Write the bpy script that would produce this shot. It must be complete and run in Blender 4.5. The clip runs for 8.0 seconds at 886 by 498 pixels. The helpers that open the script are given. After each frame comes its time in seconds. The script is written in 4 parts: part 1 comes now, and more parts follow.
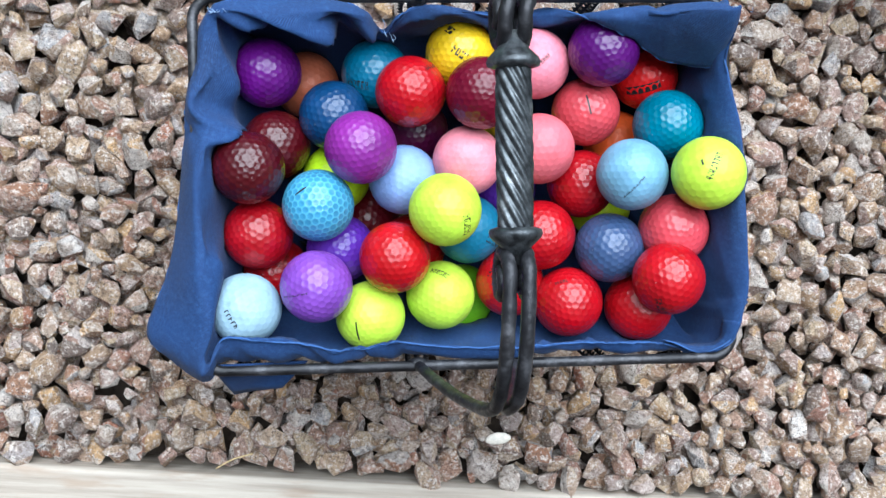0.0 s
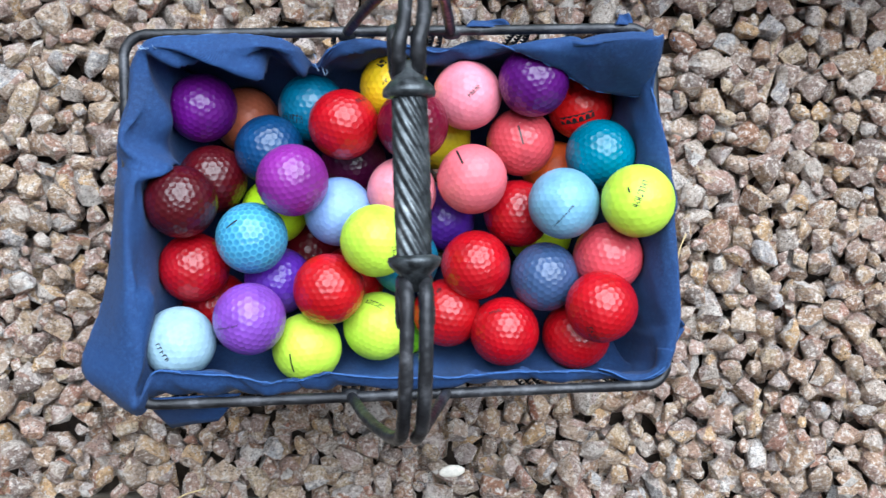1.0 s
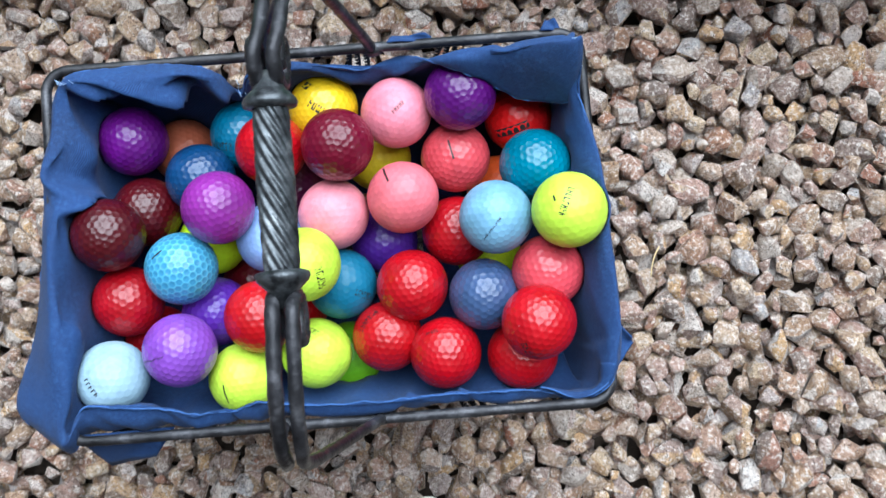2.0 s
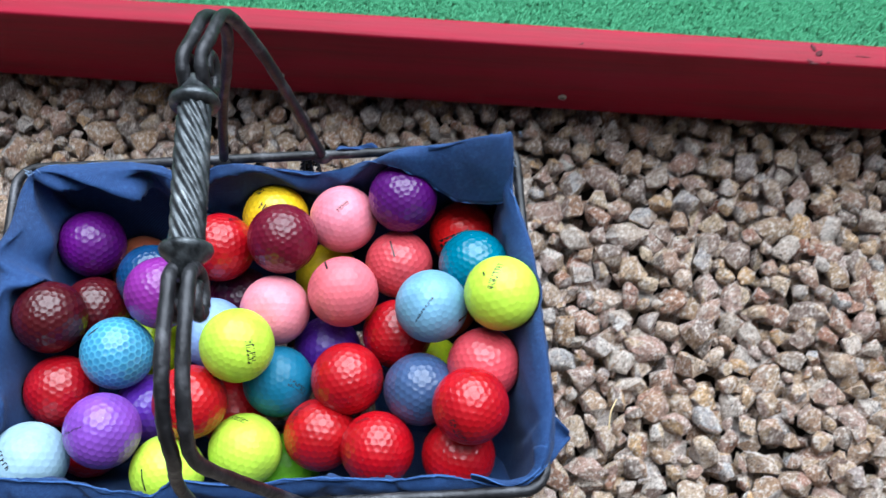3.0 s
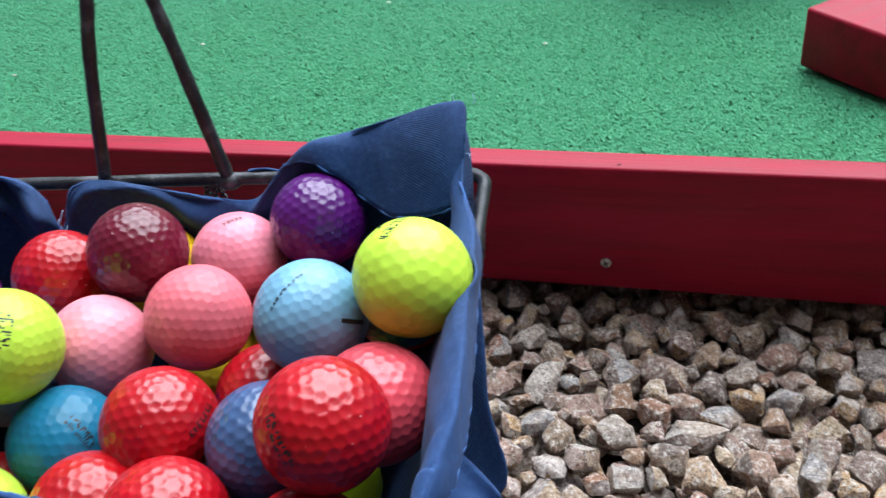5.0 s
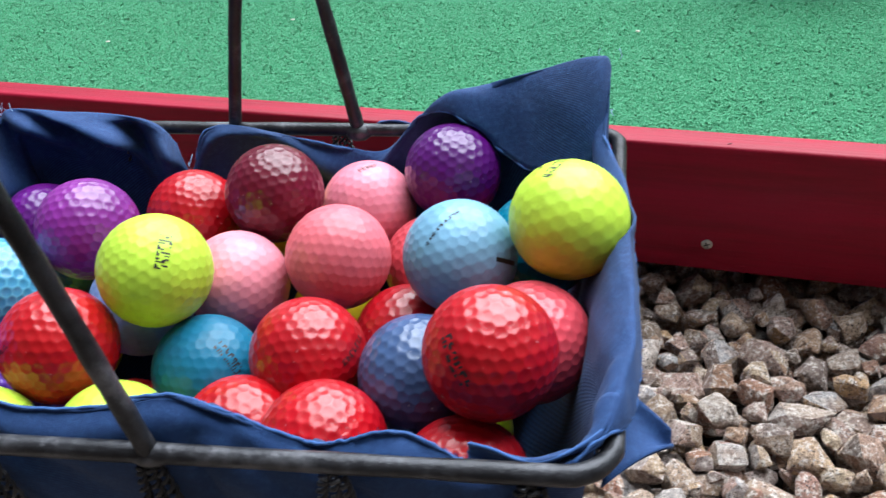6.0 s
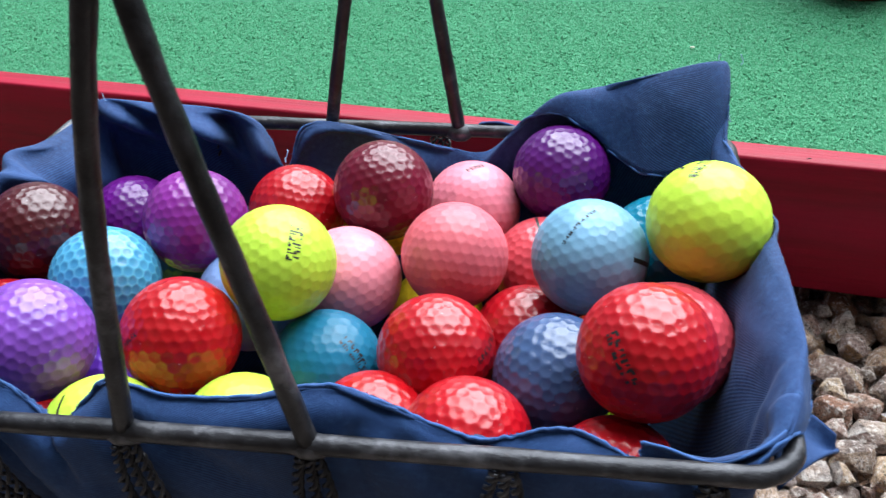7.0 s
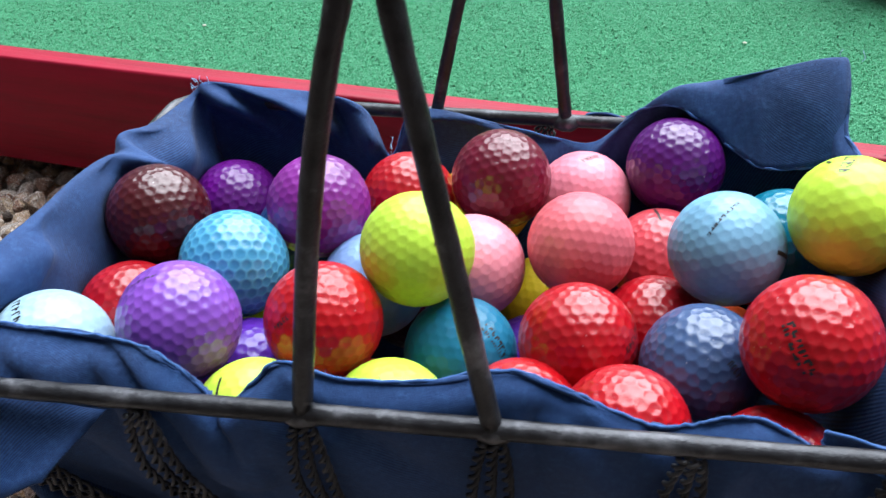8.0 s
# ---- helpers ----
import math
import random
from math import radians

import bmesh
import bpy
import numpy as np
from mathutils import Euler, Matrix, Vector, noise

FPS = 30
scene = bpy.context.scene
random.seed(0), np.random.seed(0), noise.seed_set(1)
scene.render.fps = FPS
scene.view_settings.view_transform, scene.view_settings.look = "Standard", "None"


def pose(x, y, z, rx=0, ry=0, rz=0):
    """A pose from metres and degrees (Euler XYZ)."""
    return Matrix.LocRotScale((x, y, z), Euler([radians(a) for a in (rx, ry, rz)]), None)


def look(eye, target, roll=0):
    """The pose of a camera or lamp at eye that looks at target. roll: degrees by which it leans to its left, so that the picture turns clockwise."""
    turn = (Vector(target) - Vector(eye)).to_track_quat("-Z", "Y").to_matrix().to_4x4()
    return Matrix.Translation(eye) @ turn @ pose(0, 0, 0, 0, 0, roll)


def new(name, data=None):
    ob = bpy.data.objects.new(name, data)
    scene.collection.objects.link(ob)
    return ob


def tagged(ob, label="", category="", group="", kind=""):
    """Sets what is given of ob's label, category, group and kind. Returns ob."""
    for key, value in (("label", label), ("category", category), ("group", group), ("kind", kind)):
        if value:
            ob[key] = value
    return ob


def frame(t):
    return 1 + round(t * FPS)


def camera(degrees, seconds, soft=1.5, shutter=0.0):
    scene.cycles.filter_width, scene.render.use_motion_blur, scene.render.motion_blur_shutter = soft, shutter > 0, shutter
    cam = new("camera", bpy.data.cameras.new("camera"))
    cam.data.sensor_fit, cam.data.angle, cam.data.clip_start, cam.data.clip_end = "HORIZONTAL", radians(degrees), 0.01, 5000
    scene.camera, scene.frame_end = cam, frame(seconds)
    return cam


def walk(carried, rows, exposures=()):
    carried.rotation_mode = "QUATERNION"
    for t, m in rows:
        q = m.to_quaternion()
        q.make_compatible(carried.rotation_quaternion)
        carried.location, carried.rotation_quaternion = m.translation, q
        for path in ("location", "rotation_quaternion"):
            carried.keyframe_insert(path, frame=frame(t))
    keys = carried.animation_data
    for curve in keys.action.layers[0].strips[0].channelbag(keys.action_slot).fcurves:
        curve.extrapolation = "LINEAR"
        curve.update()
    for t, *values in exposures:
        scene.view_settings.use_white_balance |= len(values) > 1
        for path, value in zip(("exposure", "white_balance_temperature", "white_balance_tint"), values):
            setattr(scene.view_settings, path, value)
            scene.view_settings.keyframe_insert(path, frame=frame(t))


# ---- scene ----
cam = camera(50.15, 8.0, 1.35, 0.4)
PATH = [
    (0, pose(-0.0663, -0.0123, 0.7330, -2.70, -5.34, -1.06)),
    (0.5, pose(-0.0514, -0.0124, 0.7362, -1.47, -4.56, -1.63)),
    (1, pose(-0.0210, -0.0165, 0.7392, -0.47, -4.77, -1.79)),
    (1.2, pose(-0.0101, -0.0202, 0.7388, -0.06, -4.55, -2.34)),
    (2.3, pose(0.0732, -0.0503, 0.7075, 5.25, 0.52, -4.75)),
    (2.5, pose(0.0758, -0.0756, 0.6933, 10.63, 0.94, -4.41)),
    (3, pose(0.0983, -0.1759, 0.7062, 22.18, 0.17, -2.80)),
    (3.3, pose(0.1190, -0.2173, 0.6777, 27.90, 1.05, -3.08)),
    (3.5, pose(0.1431, -0.2193, 0.6257, 31.11, 1.85, -1.48)),
    (3.7, pose(0.1610, -0.2235, 0.5855, 37.11, 6.26, 2.80)),
    (4, pose(0.1910, -0.2227, 0.5053, 42.65, 5.57, 3.24)),
    (4.2, pose(0.1998, -0.2194, 0.4596, 44.90, 5.92, 1.22)),
    (5.3, pose(0.1915, -0.2701, 0.3948, 55.54, 4.98, 7.87)),
    (5.5, pose(0.1794, -0.2719, 0.3901, 55.22, 4.79, 8.33)),
    (6, pose(0.1522, -0.2789, 0.3835, 55.15, 3.99, 9.22)),
    (6.5, pose(0.1235, -0.2834, 0.3778, 55.33, 3.83, 9.30)),
    (7, pose(0.1002, -0.2873, 0.3772, 56.28, 2.19, 9.46)),
    (7.5, pose(0.0690, -0.2912, 0.3791, 56.40, 1.32, 9.54)),
    (8, pose(0.0437, -0.2986, 0.3790, 55.69, 0.74, 9.11)),
]
walk(cam, PATH, [(0.0, 1.20, 5530, 3), (3.5, 1.24, 5560, 4), (5.5, 1.43, 5740, 5), (8.0, 1.54, 5790, 6)])

# ---- light: a bright overcast sky, stronger from behind the play area ----
SUN_DIR = Vector((0.14, 0.50, 0.855)).normalized()
world = bpy.data.worlds.new("overcast_sky")
scene.world = world
world.use_nodes = True
wn = world.node_tree
sky = wn.nodes.new("ShaderNodeTexSky")
sky.sky_type = "NISHITA"
sky.sun_disc = False
sky.sun_elevation = math.asin(SUN_DIR.z)
sky.sun_rotation = math.atan2(SUN_DIR.x, SUN_DIR.y)
sky.air_density, sky.dust_density, sky.ozone_density = 1.0, 4.0, 1.0
grey = wn.nodes.new("ShaderNodeHueSaturation")
grey.inputs["Saturation"].default_value = 0.5
wn.links.new(sky.outputs["Color"], grey.inputs["Color"])
wn.links.new(grey.outputs["Color"], wn.nodes["Background"].inputs["Color"])
wn.nodes["Background"].inputs["Strength"].default_value = 0.023
sun = new("sun", bpy.data.lights.new("sun", "SUN"))
sun.data.energy, sun.data.angle, sun.data.color = 3.8, radians(70), (1.0, 0.985, 0.965)
sun.matrix_world = look(SUN_DIR * 10, (0, 0, 0))

# ---- materials ----


def srgb(r, g, b):
    return tuple((c / 255 / 12.92 if c < 10.3 else ((c / 255 + 0.055) / 1.055) ** 2.4) for c in (r, g, b)) + (1.0,)


class Mat:
    """A node material built step by step."""

    def __init__(self, name, roughness=0.5, metal=0.0):
        self.m = bpy.data.materials.new(name)
        self.m.use_nodes = True
        self.t = self.m.node_tree
        self.b = self.t.nodes["Principled BSDF"]
        self.b.inputs["Roughness"].default_value = roughness
        self.b.inputs["Metallic"].default_value = metal

    def node(self, kind, **values):
        n = self.t.nodes.new(kind)
        for key, value in values.items():
            n.inputs[key.replace("_", " ")].default_value = value
        return n

    def link(self, a, b):
        self.t.links.new(a, b)

    def coords(self, scale=(1, 1, 1), kind="Object"):
        c, m = self.node("ShaderNodeTexCoord"), self.node("ShaderNodeMapping")
        m.inputs["Scale"].default_value = scale
        self.link(c.outputs[kind], m.inputs["Vector"])
        return m.outputs["Vector"]

    def noise(self, at, scale, detail=4.0, rough=0.55):
        n = self.node("ShaderNodeTexNoise", Scale=scale, Detail=detail, Roughness=rough)
        self.link(at, n.inputs["Vector"])
        return n.outputs["Fac"]

    def ramp(self, fac, *stops):
        r = self.node("ShaderNodeValToRGB")
        e = r.color_ramp.elements
        while len(e) < len(stops):
            e.new(0.5)
        for el, (pos, col) in zip(e, stops):
            el.position, el.color = pos, col
        self.link(fac, r.inputs["Fac"])
        return r.outputs["Color"]

    def mix(self, fac, a, b, mode="MIX"):
        n = self.t.nodes.new("ShaderNodeMixRGB")
        n.blend_type = mode
        for value, socket in ((fac, n.inputs[0]), (a, n.inputs[1]), (b, n.inputs[2])):
            if hasattr(value, "is_output"):
                self.link(value, socket)
            else:
                socket.default_value = value
        return n.outputs[0]

    def grey(self, fac, lo, hi, low=0.3, high=0.7):
        n = self.node("ShaderNodeMapRange", From_Min=low, From_Max=high, To_Min=lo, To_Max=hi)
        self.link(fac, n.inputs["Value"])
        return n.outputs["Result"]

    def colour(self, socket):
        self.link(socket, self.b.inputs["Base Color"])

    def rough(self, socket):
        self.link(socket, self.b.inputs["Roughness"])

    def bump(self, height, strength=0.5, distance=0.001):
        n = self.node("ShaderNodeBump", Strength=strength, Distance=distance)
        self.link(height, n.inputs["Height"])
        if self.b.inputs["Normal"].is_linked:
            self.link(self.b.inputs["Normal"].links[0].from_socket, n.inputs["Normal"])
        self.link(n.outputs["Normal"], self.b.inputs["Normal"])


def shade(c, k):
    return tuple(min(1.0, v * k) for v in c[:3]) + (1.0,)


def ball_paint(name, rgb, roughness=0.22, coat=0.6, net=False):
    """Lacquered ball cover: mottled paint, scuffs, grime, and a clear coat with runs and orange peel."""
    m = Mat(name, roughness)
    c = srgb(*rgb)
    info = m.node("ShaderNodeObjectInfo")
    shift = m.node("ShaderNodeVectorMath")
    shift.operation = "ADD"
    m.link(m.coords(), shift.inputs[0])
    m.link(info.outputs["Random"], shift.inputs[1])
    at = shift.outputs[0]
    base = m.ramp(m.noise(at, 55, 4, 0.6), (0.3, shade(c, 0.74)), (0.55, c), (0.72, shade(c, 1.16)))
    grime = m.noise(at, 170, 5, 0.7)
    base = m.mix(m.grey(grime, 0.0, 0.35, 0.55, 0.72), base, shade(c, 0.55))
    scuff = m.ramp(m.noise(at, 420, 5, 0.7), (0.66, (0, 0, 0, 1)), (0.74, (1, 1, 1, 1)))
    base = m.mix(m.grey(scuff, 0.0, 0.2, 0, 1), base, shade(c, 0.45))
    if coat > 0.5:
        fleck = m.grey(m.noise(at, 640, 2), 0.0, 0.35, 0.73, 0.78)
        base = m.mix(fleck, base, (0.75, 0.74, 0.76, 1.0))
    if net:
        geo = m.node("ShaderNodeNewGeometry")
        rim = m.ramp(geo.outputs["Pointiness"], (0.502, (0, 0, 0, 1)), (0.522, (1, 1, 1, 1)))
        base = m.mix(m.grey(rim, 0.0, 0.5, 0, 1), base, srgb(120, 200, 226))
    m.colour(base)
    m.rough(m.grey(m.noise(at, 150, 4), roughness * 0.75, roughness * 1.5))
    m.b.inputs["Coat Weight"].default_value = coat
    m.b.inputs["Specular IOR Level"].default_value = 0.2
    m.link(m.grey(m.noise(at, 90, 4, 0.65), 0.015, 0.10, 0.4, 0.68), m.b.inputs["Coat Roughness"])
    peel = m.node("ShaderNodeBump", Strength=0.6, Distance=0.0009)
    m.link(m.noise(at, 330, 3, 0.6), peel.inputs["Height"])
    runs = m.node("ShaderNodeBump", Strength=0.3, Distance=0.0012)
    m.link(m.noise(at, 110, 3, 0.6), runs.inputs["Height"])
    m.link(peel.outputs["Normal"], runs.inputs["Normal"])
    m.link(runs.outputs["Normal"], m.b.inputs["Coat Normal"])
    m.bump(m.noise(at, 260, 3), 0.22, 0.0005)
    m.bump(m.noise(at, 900, 3), 0.12, 0.0003)
    return m.m


def stone_paint():
    m = Mat("crushed_granite", 0.85)
    info, geo = m.node("ShaderNodeObjectInfo"), m.node("ShaderNodeNewGeometry")
    at = geo.outputs["Position"]
    add = m.node("ShaderNodeMath")
    add.operation = "ADD"
    m.link(info.outputs["Random"], add.inputs[0])
    m.link(geo.outputs["Random Per Island"], add.inputs[1])
    part_ = m.node("ShaderNodeMath")
    part_.operation = "FRACT"
    m.link(add.outputs[0], part_.inputs[0])
    body = m.ramp(part_.outputs[0], (0.0, srgb(186, 158, 140)), (0.12, srgb(204, 180, 150)), (0.24, srgb(158, 112, 86)), (0.34, srgb(180, 176, 176)), (0.46, srgb(206, 166, 118)),
                  (0.56, srgb(132, 118, 110)), (0.66, srgb(190, 155, 141)), (0.76, srgb(172, 138, 104)), (0.86, srgb(212, 204, 198)), (0.94, srgb(166, 106, 80)), (1.0, srgb(198, 176, 158)))
    blotch = m.noise(at, 75, 5, 0.65)
    body = m.mix(m.grey(blotch, 0.0, 0.6, 0.50, 0.62), body, srgb(148, 110, 84))
    pale = m.noise(at, 150, 5, 0.7)
    body = m.mix(m.grey(pale, 0.0, 0.7, 0.5, 0.62), body, srgb(202, 188, 176))
    grain = m.noise(at, 300, 5, 0.75)
    body = m.mix(m.grey(grain, 0.0, 0.8, 0.53, 0.6), body, srgb(232, 222, 214))
    body = m.mix(m.grey(grain, 0.6, 0.0, 0.40, 0.46), body, srgb(106, 82, 70))
    mica = m.grey(m.noise(at, 760, 3, 0.6), 0.0, 1.0, 0.57, 0.63)
    gate = m.grey(m.noise(at, 60, 3), 0.15, 0.9, 0.45, 0.56)
    body = m.mix(m.mix(1.0, mica, gate, "MULTIPLY"), body, srgb(58, 50, 50))
    pit = m.noise(at, 230, 5, 0.75)
    body = m.mix(m.grey(pit, 0.6, 0.0, 0.36, 0.44), body, srgb(88, 66, 54))
    m.colour(body)
    m.rough(m.grey(grain, 0.7, 0.95))
    m.bump(m.noise(at, 170, 6, 0.75), 1.0, 0.0065)
    m.bump(grain, 0.6, 0.0014)
    return m.m


def cloth_paint():
    m = Mat("blue_twill", 0.85)
    uv = m.node("ShaderNodeTexCoord").outputs["UV"]
    w = m.node("ShaderNodeTexWave", Scale=1.0, Distortion=0.6, Detail=1.0)
    w.wave_type, w.bands_direction = "BANDS", "DIAGONAL"
    mp = m.node("ShaderNodeMapping")
    mp.inputs["Scale"].default_value = (430, 430, 1)
    m.link(uv, mp.inputs["Vector"])
    m.link(mp.outputs["Vector"], w.inputs["Vector"])
    at = m.coords()
    base = m.ramp(m.noise(at, 22, 4), (0.3, srgb(6, 29, 68)), (0.7, srgb(11, 46, 96)))
    base = m.mix(m.grey(w.outputs["Fac"], 0.0, 0.30, 0.2, 0.9), base, srgb(43, 90, 152))
    fluff = m.noise(at, 420, 4, 0.75)
    base = m.mix(m.grey(fluff, 0.0, 0.22, 0.48, 0.75), base, srgb(70, 114, 172))
    m.colour(base)
    m.b.inputs["Sheen Weight"].default_value = 0.03
    m.b.inputs["Sheen Roughness"].default_value = 0.5
    m.bump(w.outputs["Fac"], 0.2, 0.0003)
    m.bump(fluff, 0.35, 0.0006)
    m.bump(m.noise(at, 120, 4), 0.3, 0.0012)
    return m.m


def iron_paint():
    m = Mat("wrought_iron", 0.42, 0.55)
    at = m.coords()
    base = m.ramp(m.noise(at, 60, 5, 0.65), (0.34, srgb(30, 30, 33)), (0.54, srgb(54, 54, 58)), (0.74, srgb(108, 108, 113)))
    rust = m.grey(m.noise(at, 170, 4, 0.7), 0.0, 0.18, 0.62, 0.74)
    base = m.mix(rust, base, srgb(86, 76, 70))
    m.colour(base)
    m.rough(m.grey(m.noise(at, 240, 4), 0.3, 0.6))
    m.bump(m.noise(at, 200, 5, 0.65), 0.5, 0.0012)
    return m.m


def steel_paint():
    m = Mat("worn_steel", 0.38, 0.7)
    at = m.coords()
    m.colour(m.ramp(m.noise(at, 110, 5, 0.65), (0.36, srgb(40, 42, 45)), (0.58, srgb(86, 90, 94)), (0.78, srgb(150, 152, 154))))
    m.rough(m.grey(m.noise(at, 260, 4), 0.28, 0.55))
    m.bump(m.noise(at, 420, 4), 0.3, 0.0006)
    return m.m


def red_board_paint():
    m = Mat("red_painted_timber", 0.55)
    at = m.coords((1.5, 22, 22))
    grain = m.noise(at, 3.0, 8, 0.7)
    base = m.ramp(grain, (0.3, srgb(110, 3, 26)), (0.7, srgb(152, 9, 45)))
    fade = m.noise(m.coords((3, 12, 12)), 2.0, 4)
    base = m.mix(m.grey(fade, 0.0, 0.4, 0.5, 0.75), base, srgb(152, 20, 58))
    chip = m.grey(m.noise(m.coords(), 70, 6, 0.75), 0.0, 1.0, 0.735, 0.76)
    base = m.mix(chip, base, srgb(92, 40, 38))
    m.colour(base)
    m.rough(m.grey(grain, 0.42, 0.65))
    m.b.inputs["Specular IOR Level"].default_value = 0.2
    m.bump(grain, 0.5, 0.0014)
    m.bump(m.noise(m.coords((4, 160, 160)), 2.5, 3), 0.35, 0.0008)
    return m.m


def turf_paint():
    m = Mat("green_turf", 0.95)
    at = m.coords()
    geo = m.node("ShaderNodeNewGeometry")
    base = m.ramp(geo.outputs["Random Per Island"], (0.0, srgb(60, 133, 90)), (0.5, srgb(66, 142, 97)), (1.0, srgb(74, 151, 106)))
    base = m.mix(m.grey(m.noise(at, 9, 4), 0.0, 0.35), base, srgb(74, 147, 107))
    m.colour(base)
    m.b.inputs["Sheen Weight"].default_value = 0.1
    return m.m


def backing_paint():
    m = Mat("turf_backing", 0.9)
    at = m.coords()
    m.colour(m.ramp(m.noise(at, 400, 4, 0.7), (0.3, srgb(56, 124, 84)), (0.7, srgb(70, 142, 100))))
    m.bump(m.noise(at, 600, 4), 0.8, 0.003)
    return m.m


def grey_timber_paint():
    m = Mat("weathered_timber", 0.85)
    at = m.coords((2, 40, 40))
    grain = m.noise(at, 2.5, 6, 0.6)
    base = m.ramp(grain, (0.3, srgb(128, 116, 104)), (0.55, srgb(168, 158, 146)), (0.75, srgb(188, 178, 166)))
    base = m.mix(m.grey(m.noise(m.coords((6, 30, 30)), 3, 4), 0.0, 0.5, 0.55, 0.7), base, srgb(142, 118, 98))
    m.colour(base)
    m.bump(grain, 0.6, 0.001)
    return m.m


def soil_paint():
    m = Mat("dusty_soil", 0.95)
    at = m.coords()
    m.colour(m.ramp(m.noise(at, 90, 6, 0.7), (0.3, srgb(44, 35, 30)), (0.7, srgb(84, 70, 60))))
    m.bump(m.noise(at, 180, 6, 0.7), 0.8, 0.006)
    return m.m


def plain_paint(name, rgb, roughness=0.5, metal=0.0, scale=300):
    m = Mat(name, roughness, metal)
    c = srgb(*rgb)
    at = m.coords()
    m.colour(m.ramp(m.noise(at, scale, 4), (0.3, shade(c, 0.8)), (0.7, shade(c, 1.12))))
    m.rough(m.grey(m.noise(at, scale * 2, 3), roughness * 0.8, min(1.0, roughness * 1.2)))
    return m.m


STONE, CLOTH, IRON, STEEL = stone_paint(), cloth_paint(), iron_paint(), steel_paint()
RED_BOARD, TURF, BACKING, TIMBER, SOIL = red_board_paint(), turf_paint(), backing_paint(), grey_timber_paint(), soil_paint()
INK = plain_paint("black_ink", (26, 24, 26), 0.5)
SCREW = plain_paint("zinc_screw", (176, 174, 168), 0.35, 0.8)
SHELL = plain_paint("pale_shell", (222, 214, 202), 0.6)
TERRACOTTA = plain_paint("brown_terracotta", (160, 84, 50), 0.7, 0.0, 60)
# Dark brown that keeps bounce low on the added wall out of view.
BLOCKER = plain_paint("dark_blocker_brown", (62, 50, 42), 0.8, 0.0, 30)
STRAW = plain_paint("dry_straw", (196, 172, 128), 0.8)
HEM = plain_paint("faded_blue_thread", (52, 86, 142), 0.9)
SCAR = plain_paint("bruised_red_wood", (74, 12, 24), 0.9)
THREAD = plain_paint("pale_blue_thread", (150, 176, 214), 0.9)

# ---- building tools ----


def part(name, data, material, parent=None, label="", smooth=True):
    """Links a bmesh or mesh as one object, under a thing or part if one is given."""
    if isinstance(data, bmesh.types.BMesh):
        me = bpy.data.meshes.new(name)
        data.to_mesh(me)
        data.free()
    else:
        me = data
    if smooth:
        me.polygons.foreach_set("use_smooth", [True] * len(me.polygons))
    if not me.materials:
        me.materials.append(material)
    ob = new(name, me)
    if parent:
        ob.parent = parent
    if label:
        tagged(ob, label)
    return ob


def catmull(points, n, closed=False):
    """n points along a smooth curve through the given ones."""
    p = np.array(points, float)
    k = len(p)
    out = []
    span = k if closed else k - 1
    for i in range(n):
        s = i / n * span if closed else i / (n - 1) * span
        j = min(int(s), span - 1)
        f = s - j
        at = (lambda q: p[q % k]) if closed else (lambda q: p[min(max(q, 0), k - 1)])
        a, b, c, d = at(j - 1), at(j), at(j + 1), at(j + 2)
        out.append(0.5 * (2 * b + (c - a) * f + (2 * a - 5 * b + 4 * c - d) * f * f + (3 * b - a - 3 * c + d) * f ** 3))
    return np.array(out)


def tube(path, radius, sides=10, closed=False, uneven=0.0, seed=0):
    """A rod of round section along a path; uneven: hammered unevenness of its radius."""
    rng = np.random.RandomState(seed)
    path = np.array(path, float)
    n = len(path)
    radii = np.broadcast_to(np.array(radius, float), (n,))
    bm = bmesh.new()
    rings = []
    up = Vector((0.31, 0.2, 0.93)).normalized()
    for i in range(n):
        if closed:
            d = Vector(path[(i + 1) % n] - path[i - 1]).normalized()
        else:
            d = Vector(path[min(i + 1, n - 1)] - path[max(i - 1, 0)]).normalized()
        up = (up - d * up.dot(d)).normalized()
        side = d.cross(up)
        r = radii[i] * (1 + uneven * rng.uniform(-1, 1))
        rings.append([bm.verts.new(Vector(path[i]) + (up * math.cos(a) + side * math.sin(a)) * r * (1 + uneven * 0.5 * rng.uniform(-1, 1)))
                      for a in (2 * math.pi * k / sides for k in range(sides))])
    for i in range(n if closed else n - 1):
        a, b = rings[i], rings[(i + 1) % n]
        for k in range(sides):
            bm.faces.new((a[k], a[(k + 1) % sides], b[(k + 1) % sides], b[k]))
    if not closed:
        bm.faces.new(rings[0][::-1])
        bm.faces.new(rings[-1])
    bmesh.ops.recalc_face_normals(bm, faces=bm.faces)
    return bm


def box(size, bevel=0.002):
    bm = bmesh.new()
    bmesh.ops.create_cube(bm, size=1.0, matrix=Matrix.Diagonal((*size, 1)))
    if bevel:
        bmesh.ops.bevel(bm, geom=bm.edges[:], offset=bevel, segments=2, affect="EDGES", profile=0.6)
    return bm


def lathe(profile, sides=28):
    """A turned solid round z from (radius, height) pairs."""
    bm = bmesh.new()
    rings = []
    for r, h in profile:
        rings.append([bm.verts.new((r * math.cos(2 * math.pi * k / sides), r * math.sin(2 * math.pi * k / sides), h)) for k in range(sides)])
    for a, b in zip(rings, rings[1:]):
        for k in range(sides):
            bm.faces.new((a[k], a[(k + 1) % sides], b[(k + 1) % sides], b[k]))
    bm.faces.new(rings[0][::-1])
    bm.faces.new(rings[-1])
    bmesh.ops.recalc_face_normals(bm, faces=bm.faces)
    return bm


